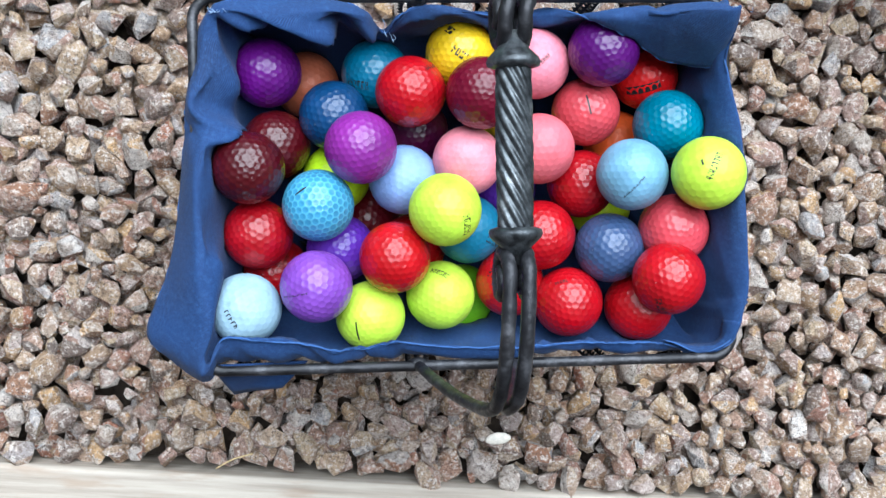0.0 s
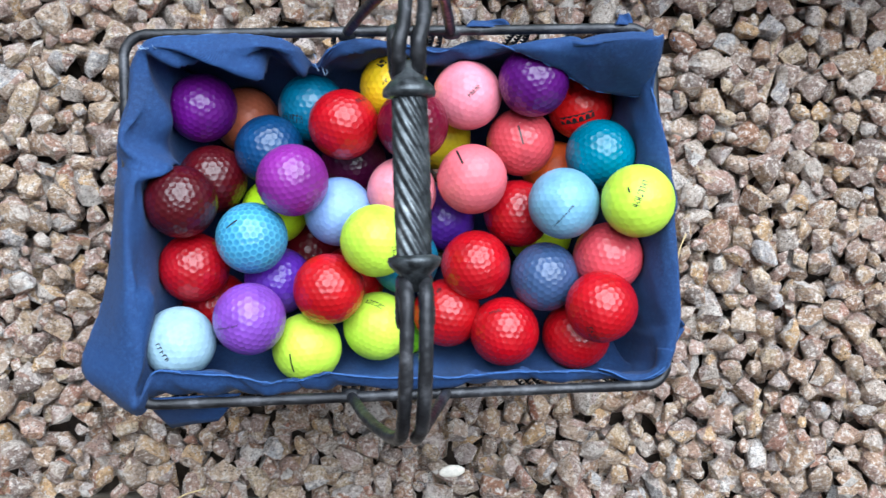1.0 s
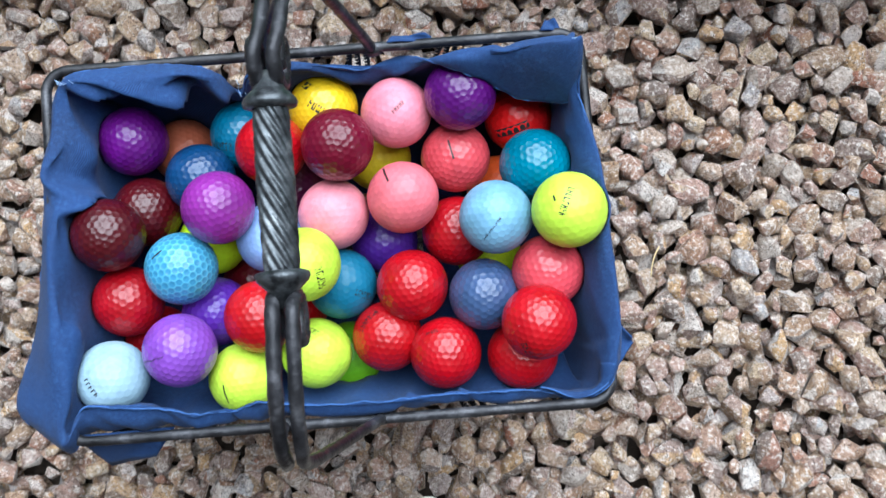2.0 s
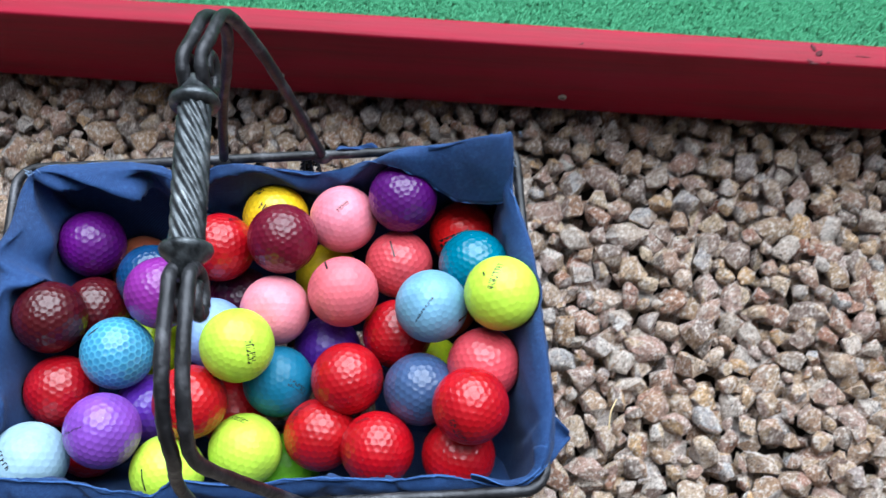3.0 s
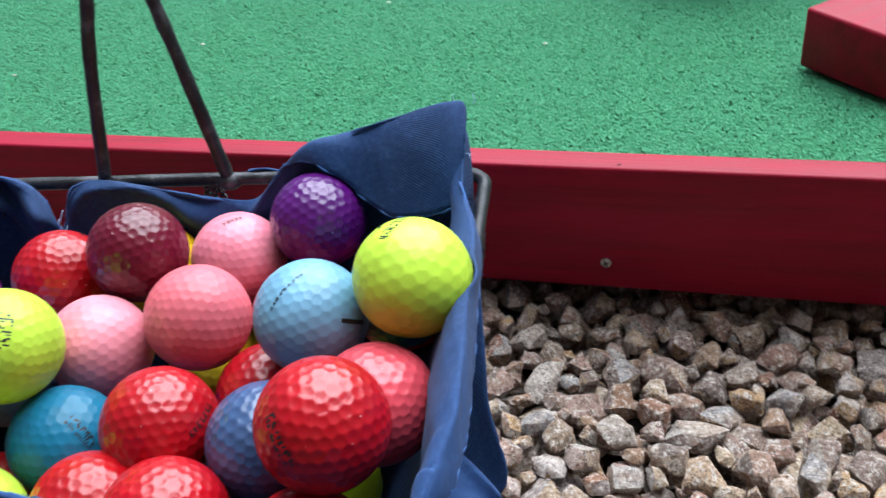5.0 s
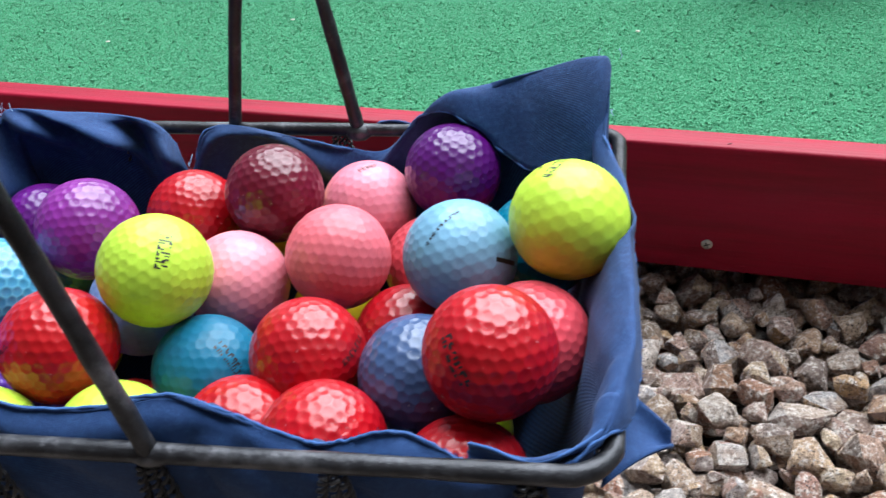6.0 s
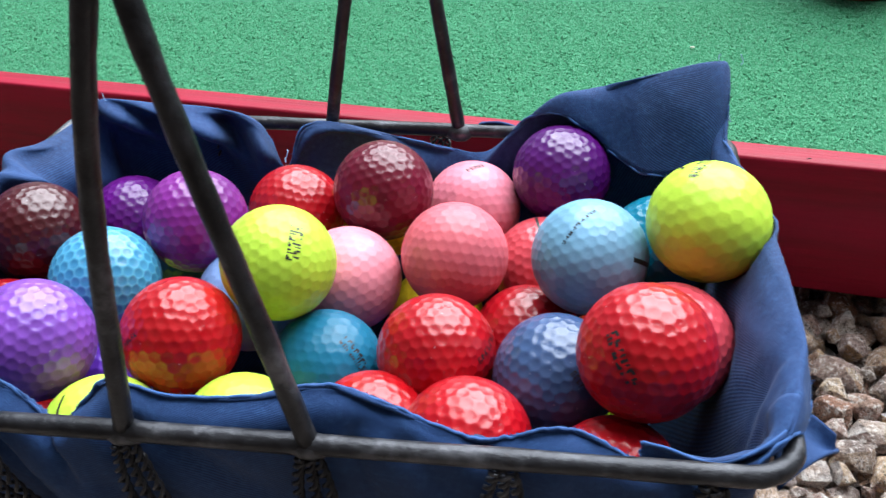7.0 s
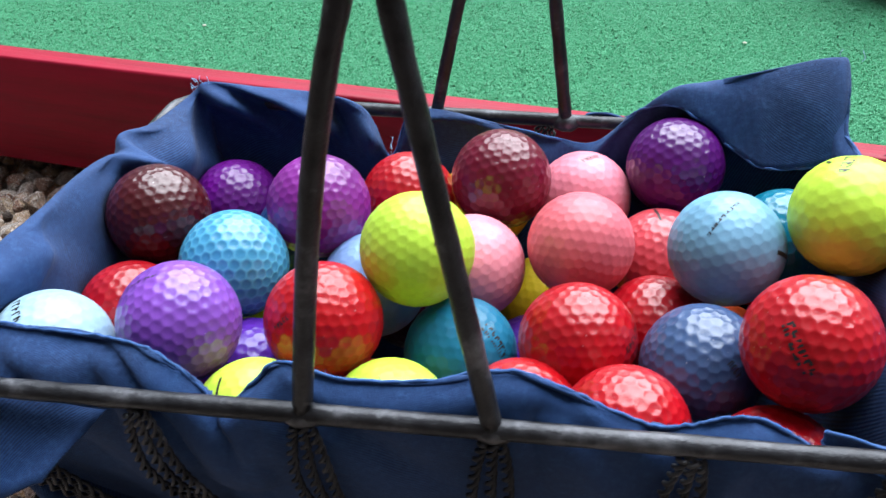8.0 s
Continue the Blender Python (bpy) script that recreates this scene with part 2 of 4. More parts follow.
def empty(name, at=(0, 0, 0)):
    ob = new(name)
    ob.location = at
    return ob


def fast_mesh(name, verts, tris):
    """A mesh from arrays of corners and triangles."""
    me = bpy.data.meshes.new(name)
    me.vertices.add(len(verts))
    me.vertices.foreach_set("co", np.asarray(verts, np.float32).ravel())
    me.loops.add(3 * len(tris))
    me.loops.foreach_set("vertex_index", np.asarray(tris, np.int32).ravel())
    me.polygons.add(len(tris))
    me.polygons.foreach_set("loop_start", np.arange(0, 3 * len(tris), 3, dtype=np.int32))
    me.update()
    me.validate()
    return me

# ---- the ground, the border boards and the play surface ----
BOARD_TURN = -7.18
BOARD_Y, BOARD_TOP, BOARD_THICK = 0.2529, 0.1055, 0.0195
TURF_Z = 0.068
along = Vector((math.cos(radians(BOARD_TURN)), math.sin(radians(BOARD_TURN)), 0))
across = Vector((-along.y, along.x, 0))


def on_board(x, back=0.0, z=0.0):
    """A point by distance along the border board, back from its front face, and height."""
    return Vector((0, BOARD_Y, z)) + along * x + across * back


bm = bmesh.new()
bmesh.ops.create_grid(bm, x_segments=40, y_segments=40, size=60)
for v in bm.verts:
    v.co.z = -0.045
ground = tagged(part("ground", bm, SOIL), "dusty brown soil under the gravel", "ground", kind="structure")

bm = box((3.2, BOARD_THICK, 0.089), 0.0022)
border = tagged(part("border_board", bm, RED_BOARD), "red-painted timber border board edging the turf", "board", kind="structure")
border.matrix_world = Matrix.Translation(on_board(0, BOARD_THICK / 2, BOARD_TOP - 0.0445)) @ Matrix.Rotation(radians(BOARD_TURN), 4, "Z")

bm = box((3.2, 1.9, 0.036), 0)
base = tagged(part("turf_base", bm, BACKING), "dark green turf backing on a raised deck", "turf", kind="structure")
base.matrix_world = Matrix.Translation(on_board(0, BOARD_THICK + 0.952, TURF_Z - 0.0238)) @ Matrix.Rotation(radians(BOARD_TURN), 4, "Z")

# Unseen wall added on the near side to block sky light from behind.
bm = box((9.0, 0.2, 3.0), 0.01)
wall = tagged(part("wall_south", bm, BLOCKER), "added unseen dark wall that blocks sky light from behind", "wall", kind="structure")
wall.location = (0, -0.80, 1.45)

# Timber sill on the other side of the gravel strip.
SILL_A, SILL_B = Vector((-0.3364, -0.1986, 0)), Vector((0.1884, -0.2521, 0))
sill_dir = (SILL_B - SILL_A).normalized()
sill_turn = math.atan2(sill_dir.y, sill_dir.x)
bm = box((3.0, 0.09, 0.06), 0.004)
sill = tagged(part("timber_sill", bm, TIMBER), "weathered grey timber sill beside the gravel", "timber", kind="structure")
sill.matrix_world = Matrix.Translation(SILL_A + sill_dir * 0.25 + Vector((sill_dir.y, -sill_dir.x, 0)) * 0.047 + Vector((0, 0, -0.024))) @ Matrix.Rotation(sill_turn, 4, "Z")


def screw(at, turn, spin):
    """A countersunk cross-head screw set in the board's face."""
    ob = empty("screw", at)
    ob.rotation_euler = (radians(90), 0, turn)
    head = part("head", lathe([(0.0005, -0.004), (0.0016, -0.004), (0.0033, -0.0004), (0.0036, 0.0002), (0.0034, 0.0007), (0.0024, 0.0010), (0.0005, 0.0011)], 20), SCREW, ob)
    for a in (spin, spin + 90):
        slot = part("slot", box((0.0040, 0.0009, 0.0006), 0.0001), INK, ob)
        slot.location = (0, 0, 0.00105)
        slot.rotation_euler = (0, 0, radians(a))
    return tagged(ob, "small zinc cross-head screw in the red board", "screw", "screws in the border board")


screw(on_board(0.2136 / along.x, -0.0002, 0.0365), radians(BOARD_TURN), 25)
screw(on_board(-0.0158 / along.x, -0.0002, 0.0425), radians(BOARD_TURN), 60)

# Red timber block on the turf.
bm = box((0.30, 0.078, 0.046), 0.003)
block = tagged(part("timber_block", bm, RED_BOARD), "red-painted timber obstacle block lying on turf", "block")
near = Vector((0.4102, 0.3648, 0))
block_x = (Vector((0.4457, 0.3916, 0)) - near).normalized()
turn = math.atan2(block_x.y, block_x.x)
bside = Vector((-block_x.y, block_x.x, 0))
block.matrix_world = Matrix.Translation(near + block_x * 0.15 + bside * 0.039 + Vector((0, 0, TURF_Z + 0.025))) @ Matrix.Rotation(turn, 4, "Z")

# Brown pot beyond it.
pot = tagged(part("terracotta_pot", lathe([(0.01, 0), (0.046, 0), (0.050, 0.004), (0.060, 0.09), (0.068, 0.092), (0.069, 0.115), (0.062, 0.116), (0.056, 0.10), (0.01, 0.095)], 40), TERRACOTTA),
             "brown terracotta pot standing on the turf", "pot")
pot.location = (0.331, 0.668, TURF_Z - 0.002)

# Turf: short curled fibres.
rng = np.random.RandomState(4)


def turf_fibres(count, x0, x1, y0, y1, size):
    u, w = rng.uniform(x0, x1, count), rng.uniform(y0, y1, count)
    root = np.array(on_board(0, 0, 0))[None] + u[:, None] * np.array(along)[None] + w[:, None] * np.array(across)[None]
    root[:, 2] = TURF_Z - 0.0058
    a = rng.uniform(0, 2 * math.pi, count)
    d = np.stack([np.cos(a), np.sin(a), np.zeros(count)], 1)
    s = np.stack([-np.sin(a), np.cos(a), np.zeros(count)], 1)
    h, lean = rng.uniform(0.0044, 0.0062, count) * size, rng.uniform(0.004, 0.009, count) * size
    wide = (rng.uniform(0.00030, 0.00050, count) * size)[:, None]
    up = np.array([0, 0, 1.0])[None]
    mid = root + up * (h * 0.7)[:, None] + d * (lean * 0.2)[:, None]
    tip = root + up * (h * rng.uniform(0.72, 0.92, count))[:, None] + d * lean[:, None]
    verts = np.stack([root - s * wide, root + s * wide, mid - s * wide, mid + s * wide, tip], 1).reshape(-1, 3)
    i = np.arange(count)[:, None] * 5
    tris = np.concatenate([i + np.array([[0, 1, 3]]), i + np.array([[0, 3, 2]]), i + np.array([[2, 3, 4]])], 0)
    return verts, tris


v1, t1 = turf_fibres(260000, -0.75, 0.55, BOARD_THICK + 0.001, 0.42, 1.0)
v2, t2 = turf_fibres(50000, -1.2, 0.9, 0.42, 1.25, 1.6)
pile_v = np.concatenate([v1, v2])
pile = fast_mesh("artificial_turf", pile_v, np.concatenate([t1, t2 + len(v1)]))
turf = tagged(part("artificial_turf", pile, TURF), "bright green artificial turf with short curled fibres", "turf", kind="stuff")

for x, y in ((0.171, 0.489), (-0.30, 0.47), (0.02, 0.60), (-0.14, 0.52)):
    bm = bmesh.new()
    bmesh.ops.create_icosphere(bm, subdivisions=1, radius=0.0016, matrix=Matrix.Diagonal((1.4, 1, 0.5, 1)))
    crumb = tagged(part("crumb", bm, SHELL), "tiny pale crumb lying on the turf", "debris", "crumbs on the turf")
    crumb.location = (x, y, TURF_Z + 0.0015)

# Sleepers under the deck carry it and the border board.
for x in (-1.3, -0.85, 0.85, 1.3):
    bm = box((0.09, 1.8, 0.075), 0.003)
    sleeper = tagged(part("deck_sleeper", bm, TIMBER), "weathered timber sleeper under the turf deck", "timber", kind="structure")
    sleeper.matrix_world = Matrix.Translation(on_board(x, 0.95, -0.012)) @ Matrix.Rotation(radians(BOARD_TURN), 4, "Z")

# ---- golf balls ----
R_BALL = 0.02134


def geodesic(freq):
    """Corners and triangles of a sphere of radius 1 from an icosahedron cut freq times."""
    bm = bmesh.new()
    bmesh.ops.create_icosphere(bm, subdivisions=1, radius=1.0)
    bm.verts.ensure_lookup_table()
    base_v = [np.array(v.co) for v in bm.verts]
    base_f = [[v.index for v in f.verts] for f in bm.faces]
    bm.free()
    index, verts, tris = {}, [], []
    for f in base_f:
        a, b, c = (base_v[k] for k in f)
        ids = {}
        for i in range(freq + 1):
            for j in range(freq + 1 - i):
                p = a + (b - a) * i / freq + (c - a) * j / freq
                p = p / np.linalg.norm(p)
                key = tuple(np.round(p, 5))
                if key not in index:
                    index[key] = len(verts)
                    verts.append(p)
                ids[i, j] = index[key]
        for i in range(freq):
            for j in range(freq - i):
                tris.append((ids[i, j], ids[i + 1, j], ids[i, j + 1]))
                if i + j < freq - 1:
                    tris.append((ids[i + 1, j], ids[i + 1, j + 1], ids[i, j + 1]))
    return np.array(verts), np.array(tris)


def ball_mesh(dimple_freq, times, width, depth):
    verts, tris = geodesic(dimple_freq * times)
    centres, _ = geodesic(dimple_freq)
    theta = np.arccos(np.clip((verts @ centres.T).max(1), -1, 1))
    f = np.clip(theta / width, 0, 1)
    drop = depth * (1 - f * f) * (f < 1)
    return fast_mesh("golf_ball", verts * (R_BALL - drop)[:, None], tris)


BALL = ball_mesh(6, 8, 0.0950, 0.00030)
SHALLOW = ball_mesh(6, 8, 0.0950, 0.00018)
COARSE = ball_mesh(5, 8, 0.112, 0.00015)
for me in (BALL, SHALLOW, COARSE):
    me.polygons.foreach_set("use_smooth", [True] * len(me.polygons))
    me.materials.append(INK)

PAINTS = {}
ball_rng = random.Random(7)


def golf_ball(at, rgb, label, gloss=True, coarse=False, net=False):
    key = (rgb, gloss, net)
    if key not in PAINTS:
        PAINTS[key] = ball_paint("ball_lacquer", rgb, 0.38 if gloss else 0.45, 0.65 if gloss else 0.25, net)
    ob = new("golf_ball", COARSE if coarse else BALL if gloss else SHALLOW)
    ob.material_slots[0].link = "OBJECT"
    ob.material_slots[0].material = PAINTS[key]
    q = Euler([ball_rng.uniform(0, 6.28) for _ in range(3)]).to_quaternion()
    ob.matrix_world = Matrix.LocRotScale(at, q, None)
    return tagged(ob, label, "golf ball", "golf balls in the basket")


def print_on(ball, way, turn, length, height, ticks, ink=None):
    """A printed mark on a ball: a row of small bars, or one line if ticks is 1. way: out of the ball's centre; turn: degrees about it."""
    n = Vector(way).normalized()
    e1 = n.cross(Vector((0, 1, 0.01))).normalized()
    e2 = n.cross(e1)
    a = radians(turn)
    dx, dy = e1 * math.cos(a) + e2 * math.sin(a), e2 * math.cos(a) - e1 * math.sin(a)
    bm = bmesh.new()
    rr = R_BALL + 0.00005
    prng = random.Random(ticks + int(length * 1e5))
    cell = length / ticks
    for k in range(ticks):
        x0 = -length / 2 + k * cell
        spans = [(x0 + cell * 0.08, x0 + cell * (0.36 if ticks > 1 else 1.0), -height / 2, height / 2)]
        if ticks > 1:
            y = prng.choice((-0.5, 0.0, 0.32)) * height
            spans.append((x0 + cell * 0.36, x0 + cell * 0.76, y, y + height * 0.24))
            if prng.random() < 0.6:
                spans.append((x0 + cell * 0.60, x0 + cell * 0.80, -height / 2, height * prng.choice((0.0, 0.5))))
        for xa, xb, ya, yb in spans:
            steps = max(1, int((xb - xa) / 0.0008))
            cols = []
            for s in range(steps + 1):
                x = xa + (xb - xa) * s / steps
                cols.append([bm.verts.new((n + (dx * x + dy * y) / R_BALL).normalized() * rr) for y in (ya, yb)])
            for c0, c1 in zip(cols, cols[1:]):
                bm.faces.new((c0[0], c1[0], c1[1], c0[1]))
    bmesh.ops.recalc_face_normals(bm, faces=bm.faces)
    for f in bm.faces:
        if f.normal.dot(n) < 0:
            f.normal_flip()
    ob = part("print", bm, ink or INK, ball, "dark printed mark")
    ob.matrix_parent_inverse = ball.matrix_world.to_3x3().to_4x4().inverted()
    return ob


RED, NEON, DEEP_PURPLE = (164, 3, 20), (190, 224, 66), (88, 12, 112)

golf_ball((-0.1180, 0.0691, 0.1415), DEEP_PURPLE, "deep purple glossy golf ball")
ball = golf_ball((-0.0513, 0.0694, 0.1317), (28, 104, 138), "teal blue golf ball with dark printing")
print_on(ball, (-0.550, -0.402, 0.733), 165, 0.0164, 0.0053, 6)
ball = golf_ball((0.0008, 0.0795, 0.1462), (226, 188, 16), "golden yellow golf ball with black printing")
print_on(ball, (0.030, -0.238, 0.971), 146, 0.0198, 0.0048, 6)
print_on(ball, (-0.368, 0.560, 0.742), 142, 0.0062, 0.0049, 1)
ball = golf_ball((-0.0310, 0.0548, 0.1597), RED, "bright red glossy golf ball")
print_on(ball, (0.533, 0.633, 0.561), -161, 0.0112, 0.0027, 4)
golf_ball((0.0101, 0.0520, 0.1751), (98, 3, 34), "magenta maroon glossy golf ball")
ball = golf_ball((0.0454, 0.0715, 0.1566), (224, 130, 148), "pale pink golf ball with small printing", gloss=False)
print_on(ball, (0.090, -0.013, 0.996), -138, 0.0100, 0.0026, 5)
golf_ball((0.0842, 0.0767, 0.1733), (76, 10, 98), "dark purple glossy golf ball")
golf_ball((-0.0776, 0.0423, 0.1441), (20, 60, 104), "royal blue glossy golf ball")
golf_ball((-0.1275, 0.0100, 0.1710), (64, 5, 14), "dark maroon glossy golf ball")
golf_ball((-0.1139, 0.0251, 0.1365), (70, 5, 14), "dark maroon glossy golf ball beneath another")
golf_ball((-0.0619, 0.0208, 0.1746), (124, 38, 134), "bright violet glossy golf ball")
golf_ball((-0.0360, 0.0023, 0.1506), (132, 160, 212), "periwinkle blue golf ball", gloss=False)
golf_ball((0.0031, 0.0131, 0.1559), (222, 136, 150), "pale pink scuffed golf ball", gloss=False)
ball = golf_ball((0.0457, 0.0192, 0.1663), (210, 102, 113), "salmon pink golf ball on top", gloss=False)
print_on(ball, (-0.423, 0.627, 0.654), 124, 0.0148, 0.0013, 1)
ball = golf_ball((0.0793, 0.0429, 0.1469), (196, 70, 80), "coral pink golf ball with a black line")
print_on(ball, (-0.149, 0.144, 0.978), 103, 0.0136, 0.0011, 1)
golf_ball((0.1255, 0.0325, 0.1664), (10, 104, 130), "dark teal glossy golf ball")
ball = golf_ball((0.0987, 0.0024, 0.1809), (112, 154, 182), "light blue golf ball with dark printing", gloss=False)
print_on(ball, (-0.217, -0.398, 0.892), 46, 0.0191, 0.0013, 9)
print_on(ball, (0.862, -0.441, 0.249), -137, 0.0132, 0.0017, 1)
ball = golf_ball((0.1387, 0.0020, 0.1989), NEON, "neon yellow golf ball with dark printing", gloss=False, coarse=True)
print_on(ball, (-0.207, 0.165, 0.964), 66, 0.0181, 0.0039, 8)
print_on(ball, (-0.485, 0.275, 0.830), 108, 0.0035, 0.0010, 1)
ball = golf_ball((-0.0877, -0.0125, 0.1660), (66, 132, 170), "sky blue golf ball with pale dimple rims", net=True)
print_on(ball, (-0.449, 0.387, 0.806), -141, 0.0087, 0.0010, 1)
ball = golf_ball((-0.0137, -0.0164, 0.1828), NEON, "neon yellow golf ball with black printing", gloss=False)
print_on(ball, (0.524, -0.431, 0.734), 110, 0.0145, 0.0047, 6)
golf_ball((-0.1250, -0.0294, 0.1498), (148, 4, 20), "deep red glossy golf ball")
ball = golf_ball((-0.0429, -0.0444, 0.1680), (170, 6, 18), "bright red glossy golf ball")
print_on(ball, (-0.457, -0.741, 0.492), -175, 0.0079, 0.0018, 5)
ball = golf_ball((0.0897, -0.0419, 0.1615), (58, 78, 116), "slate blue golf ball")
print_on(ball, (0.373, -0.721, 0.583), 157, 0.0065, 0.0023, 4)
ball = golf_ball((0.1275, -0.0310, 0.1697), (198, 68, 80), "coral pink golf ball")
ball = golf_ball((0.1177, -0.0595, 0.1892), RED, "bright red golf ball with dark printing")
print_on(ball, (-0.384, -0.786, 0.484), 87, 0.0186, 0.0040, 6)
ball = golf_ball((0.0638, -0.0749, 0.1592), RED, "bright red glossy golf ball")
print_on(ball, (-0.334, 0.648, 0.685), -162, 0.0086, 0.0021, 5)
golf_ball((0.1103, -0.0797, 0.1521), (168, 6, 20), "deep red golf ball beside cloth")
ball = golf_ball((0.0295, -0.0629, 0.1475), (164, 6, 18), "deep red golf ball with dark printing")
print_on(ball, (-0.503, 0.542, 0.673), -116, 0.0169, 0.0043, 7)
ball = golf_ball((-0.0580, -0.0808, 0.1521), NEON, "neon yellow golf ball with a black line", gloss=False)
print_on(ball, (-0.396, -0.322, 0.860), 91, 0.0138, 0.0010, 1)
ball = golf_ball((-0.0143, -0.0696, 0.1478), NEON, "neon yellow golf ball with black printing", gloss=False)
print_on(ball, (-0.061, 0.706, 0.706), 150, 0.0132, 0.0035, 6)
ball = golf_ball((-0.0896, -0.0601, 0.1745), (120, 68, 168), "lavender purple glossy golf ball")
print_on(ball, (-0.551, -0.164, 0.818), -171, 0.0208, 0.0010, 7)
ball = golf_ball((-0.1318, -0.0730, 0.1672), (150, 178, 196), "pale icy blue golf ball", gloss=False)
print_on(ball, (-0.289, -0.172, 0.942), 120, 0.0127, 0.0028, 5)
ball = golf_ball((0.0471, -0.0332, 0.1598), RED, "bright red glossy golf ball")
print_on(ball, (0.903, -0.192, 0.384), -90, 0.0159, 0.0024, 7)
golf_ball((0.0766, -0.0019, 0.1434), (152, 4, 20), "deep red golf ball")
ball = golf_ball((0.0041, -0.0290, 0.1458), (34, 104, 136), "teal golf ball with dark printing", gloss=False)
print_on(ball, (0.654, -0.369, 0.661), 161, 0.0143, 0.0042, 7)
golf_ball((-0.0958, 0.0661, 0.1045), (178, 96, 68), "peach orange golf ball beneath others", gloss=False)
golf_ball((-0.0773, 0.0049, 0.1234), (186, 226, 20), "lime yellow golf ball beneath others", gloss=False)
golf_ball((-0.0755, -0.0398, 0.1350), (88, 40, 160), "purple golf ball beneath others")
golf_ball((-0.0259, 0.0345, 0.1180), (70, 8, 50), "dark plum golf ball beneath others")
golf_ball((0.0305, 0.0510, 0.1120), (222, 196, 30), "yellow golf ball beneath others", gloss=False)
golf_ball((0.0308, -0.0029, 0.1200), (76, 34, 140), "purple golf ball beneath others")
golf_ball((0.1075, 0.0253, 0.1130), (222, 92, 38), "orange golf ball beneath others", gloss=False)
ball = golf_ball((0.1209, 0.0666, 0.1350), (214, 20, 22), "red golf ball with a black stripe")
print_on(ball, (-0.326, -0.495, 0.805), -170, 0.0277, 0.0055, 1)
golf_ball((0.0970, -0.0160, 0.1080), (206, 232, 30), "lime yellow golf ball beneath others", gloss=False)
golf_ball((-0.0293, -0.0403, 0.1201), (170, 6, 18), "red golf ball beneath others")
golf_ball((0.0033, -0.0747, 0.1090), (130, 200, 30), "lime green golf ball beneath others", gloss=False)
golf_ball((-0.1173, -0.0546, 0.1162), (164, 6, 20), "red golf ball beneath others")
golf_ball((-0.0579, -0.0223, 0.0931), (96, 6, 22), "dark red golf ball beneath others")

# ---- wire basket with its cloth liner ----
RIM_FL, RIM_FR = Vector((-0.156, -0.1072, 0.181)), Vector((0.1560, -0.1072, 0.1900))
RIM_BR, RIM_BL = Vector((0.1560, 0.1075, 0.1775)), Vector((-0.156, 0.1070, 0.1765))


def rim_z(x, y):
    u, w = (x + 0.156) / 0.312, (y + 0.107) / 0.214
    return (RIM_FL.z * (1 - u) + RIM_FR.z * u) * (1 - w) + (RIM_BL.z * (1 - u) + RIM_BR.z * u) * w


def round_rect(hx, hy, r, steps=7):
    pts = []
    for cx, cy, a0 in ((hx - r, -hy + r, -90), (hx - r, hy - r, 0), (-hx + r, hy - r, 90), (-hx + r, -hy + r, 180)):
        for k in range(steps + 1):
            a = radians(a0 + 90 * k / steps)
            pts.append((cx + r * math.cos(a), cy + r * math.sin(a)))
    return pts


def ring_path(hx, hy, r, z=None, dense=0.012):
    pts = round_rect(hx, hy, r)
    out = []
    for (x0, y0), (x1, y1) in zip(pts, pts[1:] + pts[:1]):
        n = max(1, int(math.hypot(x1 - x0, y1 - y0) / dense))
        for k in range(n):
            x, y = x0 + (x1 - x0) * k / n, y0 + (y1 - y0) * k / n
            out.append((x, y, rim_z(x, y) if z is None else z))
    return out


basket = tagged(empty("wire_basket"), "black wrought iron wire basket holding golf balls", "basket")
part("rim", tube(ring_path(0.156, 0.1072, 0.013), 0.0031, 10, True, 0.05, 1), IRON, basket)
part("base_ring", tube(ring_path(0.072, 0.050, 0.016, 0.008), 0.0026, 8, True, 0.05, 2), IRON, basket)
for y in (-0.025, 0.0, 0.025):
    part("base_rod", tube([(-0.072 + 0.144 * k / 6, y, 0.008) for k in range(7)], 0.0022, 8), IRON, basket)


def twisted_wire(top, foot, seed):
    """Three strands, each of two thin wires wound round one another, from the rim to the base ring."""
    top, foot = Vector(top), Vector(foot)
    steps = 150
    line = catmull([(top.x * g, top.y * g, top.z - drop) for g, drop in ((1, 0), (0.965, 0.030), (0.84, 0.066), (0.64, 0.122))] + [foot], steps)
    d = Vector(foot - top).normalized()
    s1 = d.cross(Vector((0, 1, 0)) if abs(top.y) > 0.1 else Vector((1, 0, 0))).normalized()
    s2 = d.cross(s1)
    out = Vector((0, math.copysign(1, top.y), 0)) if abs(top.y) > 0.1 else Vector((math.copysign(1, top.x), 0, 0))
    for lane in (-1, 0, 1):
        whole = bmesh.new()
        for half in (0.0, math.pi):
            path = []
            for i, p in enumerate(line):
                spread = lane * (0.0024 + 0.0036 * math.sin(math.pi * min(1.0, i / 75)))
                turn_ = i * 0.62 + lane * 2 + half
                path.append(Vector(p) + out * 0.0012 + out.cross(d) * spread + (s1 * math.cos(turn_) + s2 * math.sin(turn_)) * 0.0012)
            wire = tube(path, 0.00072, 5, False, 0.1, seed + lane + 1)
            me = bpy.data.meshes.new("wire")
            wire.to_mesh(me)
            wire.free()
            whole.from_mesh(me)
            bpy.data.meshes.remove(me)
        part("twisted_wire", whole, IRON, basket, "dark twisted iron wire")


